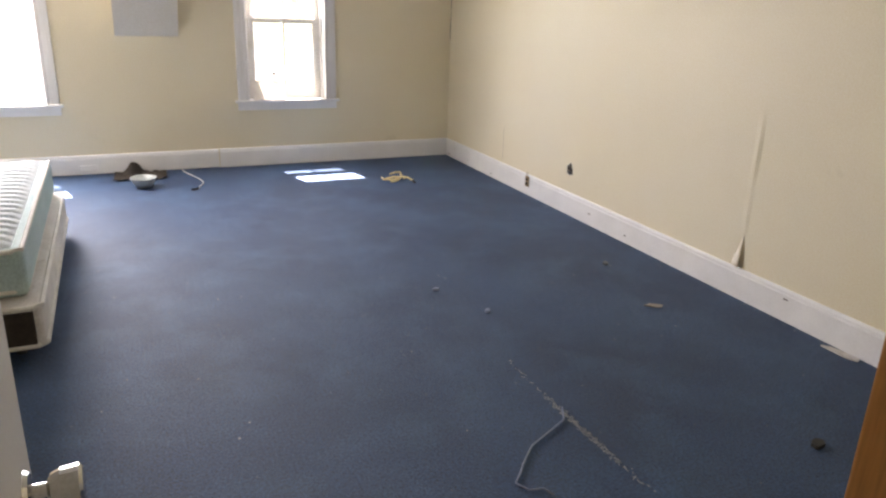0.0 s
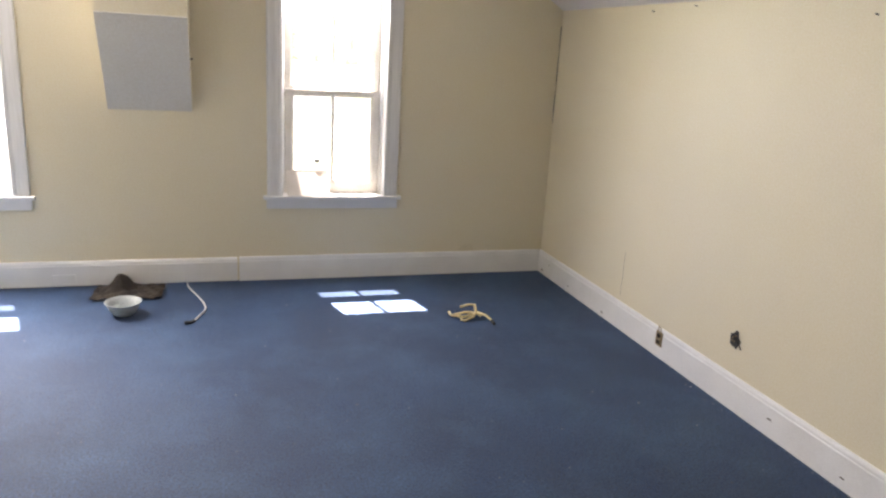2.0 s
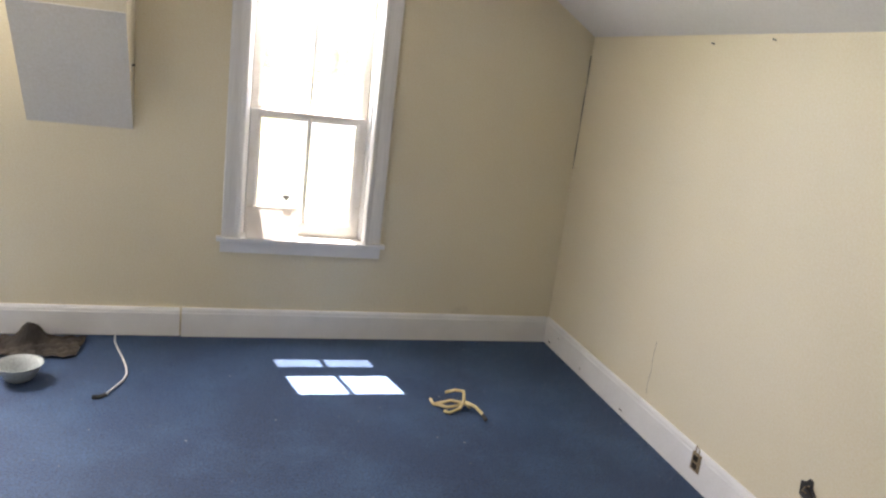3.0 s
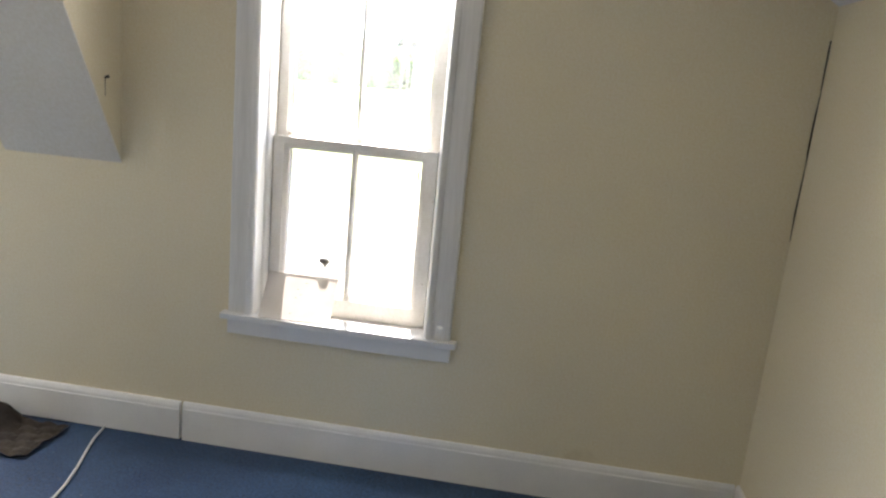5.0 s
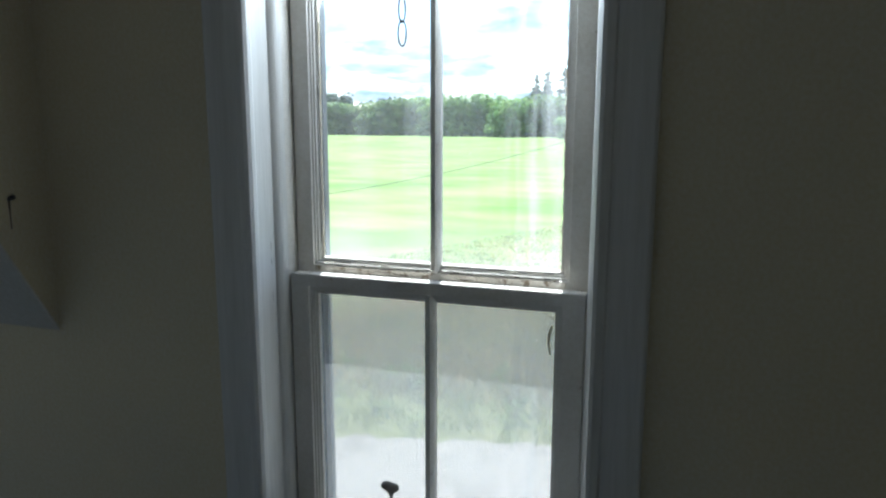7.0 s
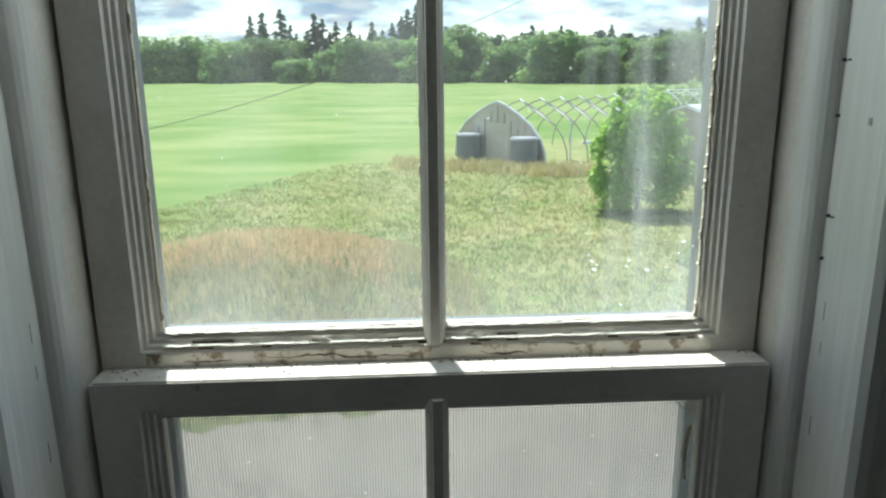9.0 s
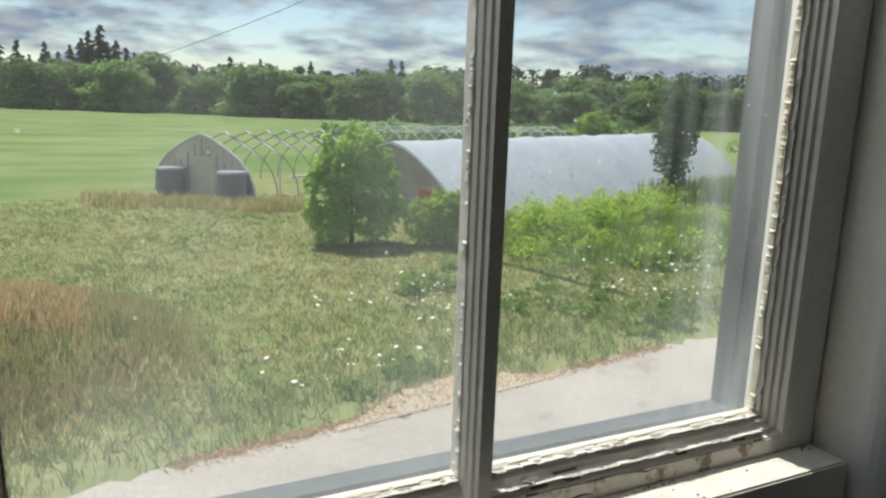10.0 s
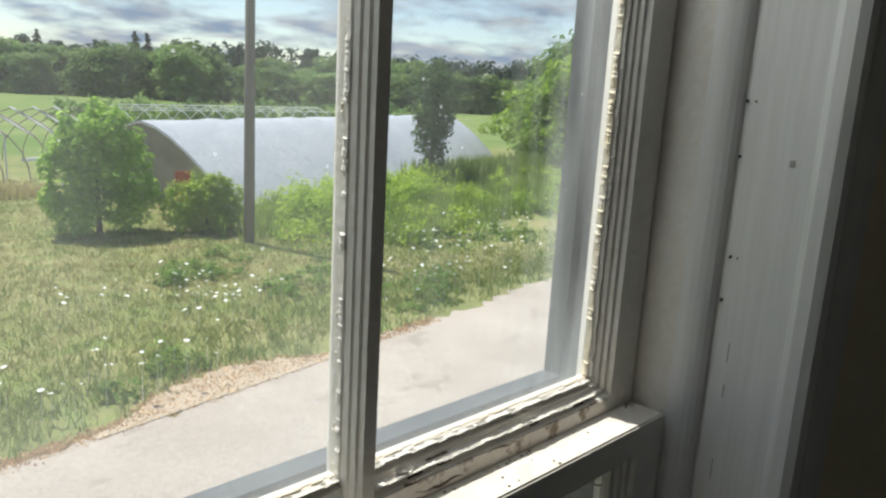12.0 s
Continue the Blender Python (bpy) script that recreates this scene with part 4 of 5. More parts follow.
# board leaning in the window, chain, insect pins and stuck scrap
bd = thing("leaning_board", boxes((-0.146, 0.146, -0.003, 0.003, 0, 0.196), bevel=0.001), M_SHEET, "off-white square board leaning on the window stool", "board")
bd.matrix_basis = pose(-0.174, -0.041, 0.610, -37.5, 0, 2)
for u, w in ((-0.01, 0.135), (0.006, 0.112), (-0.012, 0.098), (0.02, 0.165), (-0.02, 0.03)):
    part("mark", boxes((u - 0.003, u + 0.002, -0.0040, -0.0032, w - 0.0010, w + 0.0010)), M_BROWN, bd, "dark speck")
part("lip", boxes((-0.147, 0.147, -0.005, 0.004, 0.196, 0.201)), M_TICK, bd, "grey top edge")
ch = holder("hanging_chain", "short wire chain hanging in front of the upper sash", "chain", at=(-0.062, 0.098, 0))
for i in range(4):
    zc = 1.842 + 0.047 * i
    tw = 0.2 if i % 2 == 0 else 1.0
    part("link", tube(bmesh.new(), [(0.0085 * math.cos(a) * math.cos(tw), 0.0085 * math.cos(a) * math.sin(tw), zc + 0.026 * math.sin(a)) for a in [j * 0.3927 for j in range(16)]], 0.0019, 6, True), M_DARK, ch, smooth=True)
part("hook", tube(bmesh.new(), [(0, 0, 2.005), (0, -0.008, 2.012), (0, 0, 2.03)], 0.0016, 6), M_BRASSY, ch)
bm = prism([(-0.024, 0.012), (-0.019, 0.020), (-0.008, 0.024), (0.008, 0.022), (0.018, 0.020), (0.023, 0.010), (0.018, 0.001), (0.009, -0.004), (0.006, -0.018), (0.001, -0.024), (-0.003, -0.010), (-0.011, -0.001), (-0.020, 0.003)], "y", 0.106, 0.1072)
bm.transform(Matrix.Translation((-0.103, 0, 0.822)))
thing("stuck_leaf", bm, leafy("dry_grey_leaf", (0.22, 0.21, 0.20), (0.32, 0.30, 0.28), 0.5, 30, 0.0), "grey scrap of leaf stuck to the lower pane", "leaf")
for y, z in ((0.0545, 1.616), (0.0545, 1.569), (0.0505, 1.481), (0.053, 1.441), (0.047, 1.616), (0.044, 1.481)):
    big = 0.0015 if y > 0.05 else 0.0008
    thing("jamb_nail", tube(bmesh.new(), [(0.3525, y, z), (0.3490, y - 0.001, z)], big, 6), M_DARK, "small dark nail in the window jamb", "nail", group="nails in the jamb")
thing("jamb_scuff", boxes((0.3512, 0.3519, 0.008, 0.012, 1.564, 1.570)), M_PLY_GREY, "grey scuff on the white jamb", "scuff")
# door knob
part("rosette", tube(bmesh.new(), [(0.020, 0.655, 0.940), (0.026, 0.655, 0.940)], [0.030, 0.026], 18), M_CHROME, door, "worn chrome rosette", smooth=False)
kb = part("knob", tube(bmesh.new(), [(0.026, 0.655, 0.940), (0.045, 0.655, 0.940), (0.050, 0.655, 0.940), (0.062, 0.655, 0.940), (0.084, 0.655, 0.940), (0.088, 0.655, 0.940)], [0.010, 0.010, 0.020, 0.025, 0.027, 0.022], 18), M_CHROME, door, "worn chrome knob", smooth=False)
part("latch_plate", boxes((-0.012, 0.012, 0.72, 0.7215, 0.92, 1.01)), M_CHROME, door)

# ---- outdoors ----
G = -2.8


def road_edge(x):
    return 8.25 + 0.155 * x


bm = bmesh.new()
bmesh.ops.create_grid(bm, x_segments=2, y_segments=2, size=2500, matrix=Matrix.Translation((0, 0, G - 0.002)))
thing("ground", bm, M_GROUND, "open grassland, mown field and dry pasture", "ground", "structure")
bm = bmesh.new()
rnd = random.Random(5)
prev = None
for i in range(601):
    x = -40 + i * 0.2
    row = [bm.verts.new((x, road_edge(x) - 9.5, G + 0.02)), bm.verts.new((x, road_edge(x) + 0.12 * math.sin(x * 1.3) * math.sin(x * 0.37) + rnd.uniform(-0.16, 0.16), G + 0.012))]
    if prev:
        bm.faces.new((prev[0], row[0], row[1], prev[1]))
    prev = row
thing("drive", bm, M_GRAVEL, "pale dusty gravel drive running past the house", "road", "structure")


def blades(name, spots, height, width, material, label, seed, lean=0.35, per=5):
    """Tufts of grass, five thin blades each."""
    rnd = np.random.RandomState(seed)
    spots = np.asarray(spots)
    n = len(spots) * per
    base = np.repeat(spots, per, axis=0) + np.c_[rnd.normal(0, 0.07, (n, 2)), np.zeros(n)]
    a = rnd.uniform(0, 6.283, n)
    h = rnd.uniform(height[0], height[1], n)
    w = width * rnd.uniform(0.6, 1.3, n)
    side = np.c_[np.cos(a), np.sin(a), np.zeros(n)] * w[:, None]
    b = rnd.uniform(0, 6.283, n)
    k = rnd.uniform(0.1, 1.0, n) * lean
    bend = np.c_[np.cos(b) * h * k, np.sin(b) * h * k, h * (1 - 0.3 * k)]
    mid = base + bend * np.array([0.4, 0.4, 0.6])
    v = np.stack([base - side, base + side, mid + side * 0.7, base + bend, mid - side * 0.7], axis=1).reshape(-1, 3)
    i = np.arange(n) * 5
    f = np.c_[i, i + 1, i + 2, i + 3, i + 4]
    me = bpy.data.meshes.new(name)
    me.from_pydata(v.tolist(), [], f.tolist())
    me.materials.append(material)
    return tagged(new(name, me), label, "grass", kind="stuff")


def leaf_mesh(name, blobs, count, size, seed, material, up=0.15):
    """Leaves or leaf clumps strewn through the outer part of a set of ellipsoids, with ragged outline and gaps."""
    rnd = np.random.RandomState(seed)
    blobs = np.array(blobs, float)
    vol = (blobs[:, 3] * blobs[:, 4] * blobs[:, 5]) ** 0.67
    per = 26 if len(blobs) < 60 else 9
    twig = rnd.normal(size=(len(blobs), per, 3))
    twig /= np.linalg.norm(twig, axis=2)[:, :, None]
    reach = rnd.uniform(0.55, 1.0, (len(blobs), per))
    girth = rnd.uniform(0.20, 0.42, (len(blobs), per))
    pick = rnd.choice(len(blobs), count, p=vol / vol.sum())
    which = rnd.randint(0, per, count)
    d = rnd.normal(size=(count, 3))
    d /= np.linalg.norm(d, axis=1)[:, None]
    r = rnd.uniform(0, 1, count) ** 0.45
    rel = twig[pick, which] * reach[pick, which][:, None] + d * (girth[pick, which] * r)[:, None] * np.array([1, 1, 0.8])
    fill = rnd.uniform(0, 1, count) < 0.4
    rel[fill] = (d * (0.45 + 0.5 * r)[:, None])[fill]
    c = blobs[pick, :3] + rel * blobs[pick, 3:6]
    nrm = d * 0.8 + twig[pick, which] * 0.35 + rnd.normal(0, 0.3, (count, 3)) + np.array([0, 0, up])
    nrm /= np.linalg.norm(nrm, axis=1)[:, None]
    u = np.cross(nrm, rnd.normal(size=(count, 3)))
    u /= np.linalg.norm(u, axis=1)[:, None]
    w = np.cross(nrm, u)
    s = (size * rnd.uniform(0.5, 1.35, count))[:, None]
    v = np.stack([c - u * s, c - w * s * 0.55 + nrm * s * 0.15, c + u * s, c + w * s * 0.55 + nrm * s * 0.15], axis=1).reshape(-1, 3)
    i = np.arange(count) * 4
    me = bpy.data.meshes.new(name)
    me.from_pydata(v.tolist(), [], np.c_[i, i + 1, i + 2, i + 3].tolist())
    me.materials.append(material)
    return me


M_BARK = surface("grey_bark", (0.10, 0.08, 0.06), (0.17, 0.14, 0.11), scale=5, fine=40, rough=0.9, bump=0.8, depth=0.02, stretch=(4, 4, 1))
M_LEAF = leafy("mid_green_leaves", (0.170, 0.320, 0.060), (0.340, 0.500, 0.115), 0.6)
M_LIME = leafy("lime_green_leaves", (0.240, 0.400, 0.045), (0.420, 0.560, 0.100), 0.6)
M_BUSH = leafy("bright_shrub_leaves", (0.28, 0.47, 0.08), (0.48, 0.64, 0.15), 0.68, 2.5, 0.25)
M_LOW = leafy("yellow_green_leaves", (0.34, 0.50, 0.05), (0.52, 0.66, 0.12), 0.6, 2.5, 0.25)
M_DEEP = leafy("dark_green_leaves", (0.075, 0.135, 0.055), (0.14, 0.21, 0.085), 0.4)
M_WILLOW = leafy("willow_leaves", (0.15, 0.265, 0.085), (0.33, 0.44, 0.15), 0.55, 0.15)
M_NEEDLE = leafy("conifer_needles", (0.034, 0.068, 0.046), (0.062, 0.105, 0.066), 0.25)
M_HILL = leafy("distant_wood_leaves", (0.050, 0.090, 0.062), (0.095, 0.145, 0.088), 0.2, 0.06)
M_STRAW = leafy("dry_straw", (0.40, 0.36, 0.155), (0.54, 0.48, 0.25), 0.6, 0.6, 0.3)
M_RUST = leafy("reddish_seed_grass", (0.64, 0.45, 0.22), (0.72, 0.56, 0.33), 0.6, 0.6, 0.25)
M_GRASS = leafy("verge_grass", (0.19, 0.265, 0.070), (0.33, 0.37, 0.135), 0.6, 0.6, 0.25)
M_TALL = leafy("tall_green_grass", (0.23, 0.34, 0.07), (0.38, 0.46, 0.14), 0.6, 0.6, 0.3)
M_WHITE = surface("white_flowers", (0.72, 0.74, 0.66), (0.82, 0.83, 0.78), scale=20, rough=0.8, bump=0)


def tree(name, x, y, blobs, count, size, material, label, seed, stems=1, trunk=0.12, fork=0.45, group="", category="tree", up=0.15):
    """Tapered trunk and limbs reaching into each mass of the crown, and the crown itself."""
    rnd = random.Random(seed)
    t = holder(name, label, category, group=group, at=(x, y, G))
    top = max(b[2] + b[5] for b in blobs)
    bm = bmesh.new()
    tube(bm, [(0, 0, -0.1), (rnd.uniform(-0.1, 0.1) * trunk * 8, 0, top * fork * 0.5), (0, rnd.uniform(-0.1, 0.1) * trunk * 8, top * fork), (0, 0, top * 0.85)], [trunk * 1.25, trunk, trunk * 0.75, trunk * 0.15], 7)
    part("trunk", bm, M_BARK, t, smooth=True)
    for b in blobs[:4]:
        bm = bmesh.new()
        s = Vector((0, 0, top * fork * rnd.uniform(0.3, 0.9)))
        e = Vector(b[:3])
        tube(bm, [s, s.lerp(e, 0.5) + Vector((0, 0, 0.12 * top * rnd.uniform(0, 0.5))), e], [trunk * 0.55, trunk * 0.38, trunk * 0.1], 5)
        part("limb", bm, M_BARK, t, smooth=True)
    c = new("crown", leaf_mesh("crown", blobs, count, size, seed, material, up))
    c.parent = t
    return t


def blob_set(rnd, w, d, h, low, k):
    """Ellipsoids that fill a rounded crown of width w, depth d and height h, from low upwards."""
    out = []
    for i in range(k):
        a = rnd.uniform(0, 6.283)
        q = rnd.uniform(0.15, 0.62)
        zz = low + (h - low) * rnd.uniform(0.22, 0.86)
        taper = 1 - 0.45 * max(0, (zz - low) / (h - low) - 0.35)
        r = rnd.uniform(0.22, 0.36)
        out.append((math.cos(a) * q * w / 2 * taper, math.sin(a) * q * d / 2 * taper, zz, w * r * 0.8, d * r * 0.8, (h - low) * r * 0.62))
    for i in range(7):
        a = 0.898 * i + rnd.uniform(-0.3, 0.3)
        out.append((math.cos(a) * w * 0.27, math.sin(a) * d * 0.27, low + h * 0.16, w * 0.2, d * 0.2, h * 0.22))
    out.append((0, 0, low + (h - low) * 0.5, w * 0.36, d * 0.36, (h - low) * 0.44))
    return out


# the near shrubs and trees
R = random.Random(3)
tree("shrub", 7.05, 21.0, [(0, 0, 2.0, 1.05, 1.0, 1.3), (-0.75, 0.1, 1.5, 0.75, 0.8, 1.2), (0.8, 0, 1.6, 0.75, 0.8, 1.2), (0.1, -0.2, 2.9, 0.7, 0.7, 0.72), (-0.45, -0.4, 2.4, 0.65, 0.6, 0.7), (0.5, -0.4, 2.4, 0.6, 0.6, 0.7), (-0.7, -0.3, 0.7, 0.7, 0.7, 0.75), (0.7, -0.2, 0.7, 0.75, 0.7, 0.75), (-1.25, 0, 1.9, 0.28, 0.3, 0.4), (1.3, 0, 2.1, 0.28, 0.3, 0.42), (-0.75, 0, 3.0, 0.25, 0.3, 0.4), (0.55, 0, 3.2, 0.24, 0.3, 0.4), (0.0, 0, 3.5, 0.2, 0.2, 0.35), (-1.35, -0.2, 1.1, 0.3, 0.3, 0.4), (1.4, -0.2, 1.2, 0.3, 0.3, 0.4), (1.0, -0.3, 2.7, 0.25, 0.25, 0.35), (-1.0, -0.3, 2.5, 0.27, 0.27, 0.35)], 11500, 0.085, M_BUSH, "large leafy green shrub beside the ruined hoop house", 41, trunk=0.07, category="shrub", up=1.0)
tree("shrub", 9.75, 19.9, [(0, 0, 0.9, 0.85, 0.7, 0.9), (-0.75, 0.1, 0.8, 0.65, 0.6, 0.75), (0.6, 0, 0.75, 0.6, 0.6, 0.7), (0.2, -0.2, 1.35, 0.5, 0.5, 0.48), (-0.3, -0.3, 1.2, 0.5, 0.5, 0.45)], 5600, 0.075, M_LOW, "low yellow-green shrub next to the utility pole", 42, trunk=0.05, category="shrub", up=1.0)
tree("slim_tree", 24.0, 25.3, [(0, 0, 3.4, 1.05, 1.0, 1.9), (-0.55, 0, 4.0, 0.75, 0.8, 1.3), (0.6, 0, 3.9, 0.8, 0.8, 1.5), (0.1, 0, 5.1, 0.7, 0.7, 1.0), (0, 0, 1.6, 0.75, 0.7, 1.3), (-0.3, 0, 2.4, 0.8, 0.8, 1.1), (0.3, 0, 0.7, 0.6, 0.6, 0.8)], 3300, 0.12, M_DEEP, "narrow dark-leaved tree in front of the white tunnel", 43, trunk=0.1)
tree("willow_tree", 40.6, 28.3, blob_set(random.Random(8), 13.0, 11.0, 7.6, 0.4, 14), 22000, 0.22, M_LIME, "tall bright green willow at the end of the tunnel", 44, trunk=0.3, up=0.7)
tree("willow_tree", 52.0, 37.0, blob_set(random.Random(9), 15.0, 11.0, 11.0, 0.4, 14), 16000, 0.30, M_WILLOW, "tall green willow behind the tunnel", 45, trunk=0.3)
tree("willow_tree", 46.0, 30.5, blob_set(random.Random(12), 12.0, 10.0, 9.0, 0.2, 14), 12000, 0.30, M_WILLOW, "tall green willow beside the lane", 47, trunk=0.3)
tree("willow_tree", 60.0, 33.0, blob_set(random.Random(13), 15.0, 11.0, 11.0, 0.2, 14), 12000, 0.34, M_WILLOW, "tall green willow beside the lane", 48, trunk=0.3)
tree("willow_tree", 76.0, 36.0, blob_set(random.Random(14), 17.0, 11.0, 12.0, 0.2, 14), 12000, 0.38, M_WILLOW, "tall green willow beside the lane", 49, trunk=0.3)
tree("round_shrub", 40.0, 52.5, blob_set(random.Random(10), 4.6, 4.0, 4.2, 0.2, 8), 5000, 0.20, M_LIME, "rounded lime-green shrub beyond the tunnel", 46, trunk=0.1, category="shrub", up=0.8)

# the hedge line across the field
kinds = []
for q in range(4):
    rq = random.Random(60 + q)
    kinds.append(tree("hedgerow_tree", 0, -400 - 40 * q, blob_set(rq, 25.0, 15.0, rq.uniform(10.0, 12.0), 0.0, 18), 9000, 0.60, M_WILLOW, "broad rounded willow on the far edge of the field", 60 + q, trunk=0.4, group="hedge trees beyond the field", up=1.1))
rq = random.Random(71)
spots = [(-108, 215), (-88, 212), (-66, 209), (-47, 206), (-27, 193), (-10, 190), (7, 181), (25, 176), (43, 158), (55, 150), (66, 143), (80, 136), (94, 130), (110, 126), (128, 122), (146, 118), (-130, 218), (76, 160), (100, 150), (122, 140), (-98, 222), (-77, 220), (-56, 217), (-37, 212), (-18, 204), (-2, 198), (16, 192), (33, 182), (49, 170), (60, 160), (72, 152), (87, 146), (104, 140), (36, 166), (118, 134)]
for i, (x, y) in enumerate(spots):
    s = rq.uniform(0.62, 1.05) if i < 20 else rq.uniform(0.85, 1.12)
    if i < 4:
        kinds[i].matrix_basis = pose(x, y, G, 0, 0, rq.uniform(0, 360))
    else:
        ob = copy_thing(kinds[i % 4], pose(x, y, G, 0, 0, rq.uniform(0, 360)))
        ob.scale = (s, s, s * rq.uniform(0.9, 1.1))


def conifer(name, x, y, h, w, seed, label, group):
    """A spired spruce: drooping tiers of needle sprays round a straight stem."""
    rnd = np.random.RandomState(seed)
    t = holder(name, label, "tree", group=group, at=(x, y, G))
    part("trunk", tube(bmesh.new(), [(0, 0, 0), (0, 0, h)], [w * 0.06, 0.05], 6), M_BARK, t)
    tiers = 15
    zt = h * (0.10 + 0.88 * (np.arange(tiers) / (tiers - 1)) ** 0.9) + rnd.uniform(-0.3, 0.3, tiers)
    boughs = []
    for z in zt:
        reach = w / 2 * (1 - z / (h * 1.03)) ** 0.75
        for q in range(rnd.randint(4, 8)):
            boughs.append((z + rnd.uniform(-0.5, 0.5), rnd.uniform(0, 6.283), reach * rnd.uniform(0.45, 1.15) + 0.15))
    boughs = np.array(boughs)
    k = 4200
    b = boughs[rnd.randint(0, len(boughs), k)]
    f = rnd.uniform(0.05, 1.0, k)
    a = b[:, 1] + rnd.normal(0, 0.16, k)
    rr = b[:, 2] * f
    c = np.c_[np.cos(a) * rr, np.sin(a) * rr, b[:, 0] - 0.22 * rr + rnd.normal(0, 0.16, k)]
    o = np.c_[np.cos(a), np.sin(a), -0.35 + rnd.normal(0, 0.2, k)]
    s = np.c_[-np.sin(a), np.cos(a), rnd.normal(0, 0.3, k)]
    L = (0.34 + 0.20 * b[:, 2])[:, None] * rnd.uniform(0.7, 1.3, (k, 1))
    v = np.stack([c - o * L, c - s * L * 0.5, c + o * L, c + s * L * 0.5], axis=1).reshape(-1, 3)
    i = np.arange(k) * 4
    me = bpy.data.meshes.new("crown")
    me.from_pydata(v.tolist(), [], np.c_[i, i + 1, i + 2, i + 3].tolist())
    me.materials.append(M_NEEDLE)
    new("crown", me).parent = t
    return t


rq = random.Random(90)
firs = [conifer("spruce", 0, 0, 19 + 1.2 * q, 8.2 + 1.2 * q, 200 + q, "dark pointed spruce rising behind the hedge", "spruces behind the hedge") for q in range(3)]
places = [(-47, 240, 0.92), (-43, 238, 0.8), (-37, 236, 1.02), (-33, 240, 0.72), (-27, 238, 0.98), (-20, 236, 0.82), (-16, 240, 0.9), (-9, 236, 0.85), (-3, 238, 0.8), (2, 232, 1.06), (5, 236, 1.12), (9, 234, 0.88), (-40, 244, 0.78), (-30, 244, 0.75), (-23, 246, 0.7), (14, 236, 0.8), (20, 240, 0.62), (84, 210, 0.78), (88, 212, 0.84), (112, 205, 0.72), (60, 214, 0.7), (46, 216, 0.76), (38, 218, 0.74), (-45, 246, 0.7), (-35, 242, 0.86), (-30, 238, 0.66), (-25, 243, 0.88), (-13, 238, 0.7), (-6, 242, 0.74), (0, 240, 0.9), (7, 240, 0.95), (12, 240, 0.84)]
for i, (x, y, s) in enumerate(places):
    m = pose(x, y, G, 0, 0, rq.uniform(0, 360))
    if i < 3:
        firs[i].matrix_basis = m
    else:
        copy_thing(firs[i % 3], m).scale = (s, s, s)

# woods and the low hill behind
rq = random.Random(17)
far = [(-170 + i * 13 + rq.uniform(-4, 4), 262 + rq.uniform(-8, 8), rq.uniform(4.5, 7.5), 10, 8, rq.uniform(5.5, 8.5)) for i in range(34)]
far += [(110 + i * 11, 235 - 3.2 * i + rq.uniform(-4, 4), 9 + rq.uniform(-1, 1.4), 9, 9, 9.0 + rq.uniform(-1, 1)) for i in range(28)]
far += [(30 + i * 11, 245 - 1.2 * i, 6 + rq.uniform(-1, 1), 9, 8, 7.5) for i in range(10)]
ob = new("distant_woods", leaf_mesh("distant_woods", far, 46000, 1.25, 18, M_HILL))
ob.location = (0, 0, G)
tagged(ob, "dark wooded rise along the horizon", "woods", kind="stuff")

rq = random.Random(27)
thick = [(17 + i * 0.8 + rq.uniform(-0.5, 0.5), 55 + 0.05 * i + rq.uniform(-1.5, 1.5), 1.1 + rq.uniform(-0.2, 0.4), 1.3, 1.2, 1.5 + rq.uniform(-0.3, 0.5)) for i in range(46)]
ob = new("thicket", leaf_mesh("thicket", thick, 11000, 0.22, 28, M_WILLOW))
ob.location = (0, 0, G)
tagged(ob, "dark green thicket behind the white tunnel", "thicket", kind="stuff")

# utility pole and its wire
pole = holder("utility_pole", "weathered grey wooden utility pole among the shrubs", "utility pole", at=(9.97, 17.85, G))
part("shaft", tube(bmesh.new(), [(0, 0, -0.3), (0.02, 0, 4.0), (0.06, 0, 10.3)], [0.155, 0.14, 0.110], 12), surface("weathered_pole", (0.13, 0.115, 0.10), (0.20, 0.18, 0.16), scale=4, fine=50, rough=0.9, bump=0.5, stretch=(6, 6, 0.5)), pole, smooth=True)
wire = [Vector((-4.7, 13.6, 0.5)).lerp(Vector((10.02, 17.85, 7.0)), q / 30) - Vector((0, 0, 3.2 * (q / 30) * (1 - q / 30))) for q in range(-10, 31)]
thing("overhead_wire", tube(bmesh.new(), wire, 0.0065, 5), M_DARK, "thin dark overhead wire slung from the pole", "wire")

# white polytunnel
M_POLY = surface("white_tunnel_film", (0.50, 0.53, 0.56), (0.60, 0.62, 0.64), scale=0.5, fine=5, rough=0.35, bump=0.25, depth=0.05, third=(0.42, 0.44, 0.45), amount=0.40)
M_PLY = surface("weathered_plywood", (0.24, 0.21, 0.17), (0.33, 0.29, 0.24), scale=1.5, fine=20, rough=0.9, bump=0.2)
M_PIPE = surface("galvanised_pipe", (0.55, 0.57, 0.58), (0.66, 0.68, 0.69), scale=9, fine=60, rough=0.45, bump=0.05)


def arch(half, height, k=16):
    """A pointed hoop: straight-ish slopes that steepen towards the ground."""
    return [(-half * math.cos(math.pi * i / k), height * (1 - abs(math.cos(math.pi * i / k)) ** 1.55)) for i in range(k + 1)]


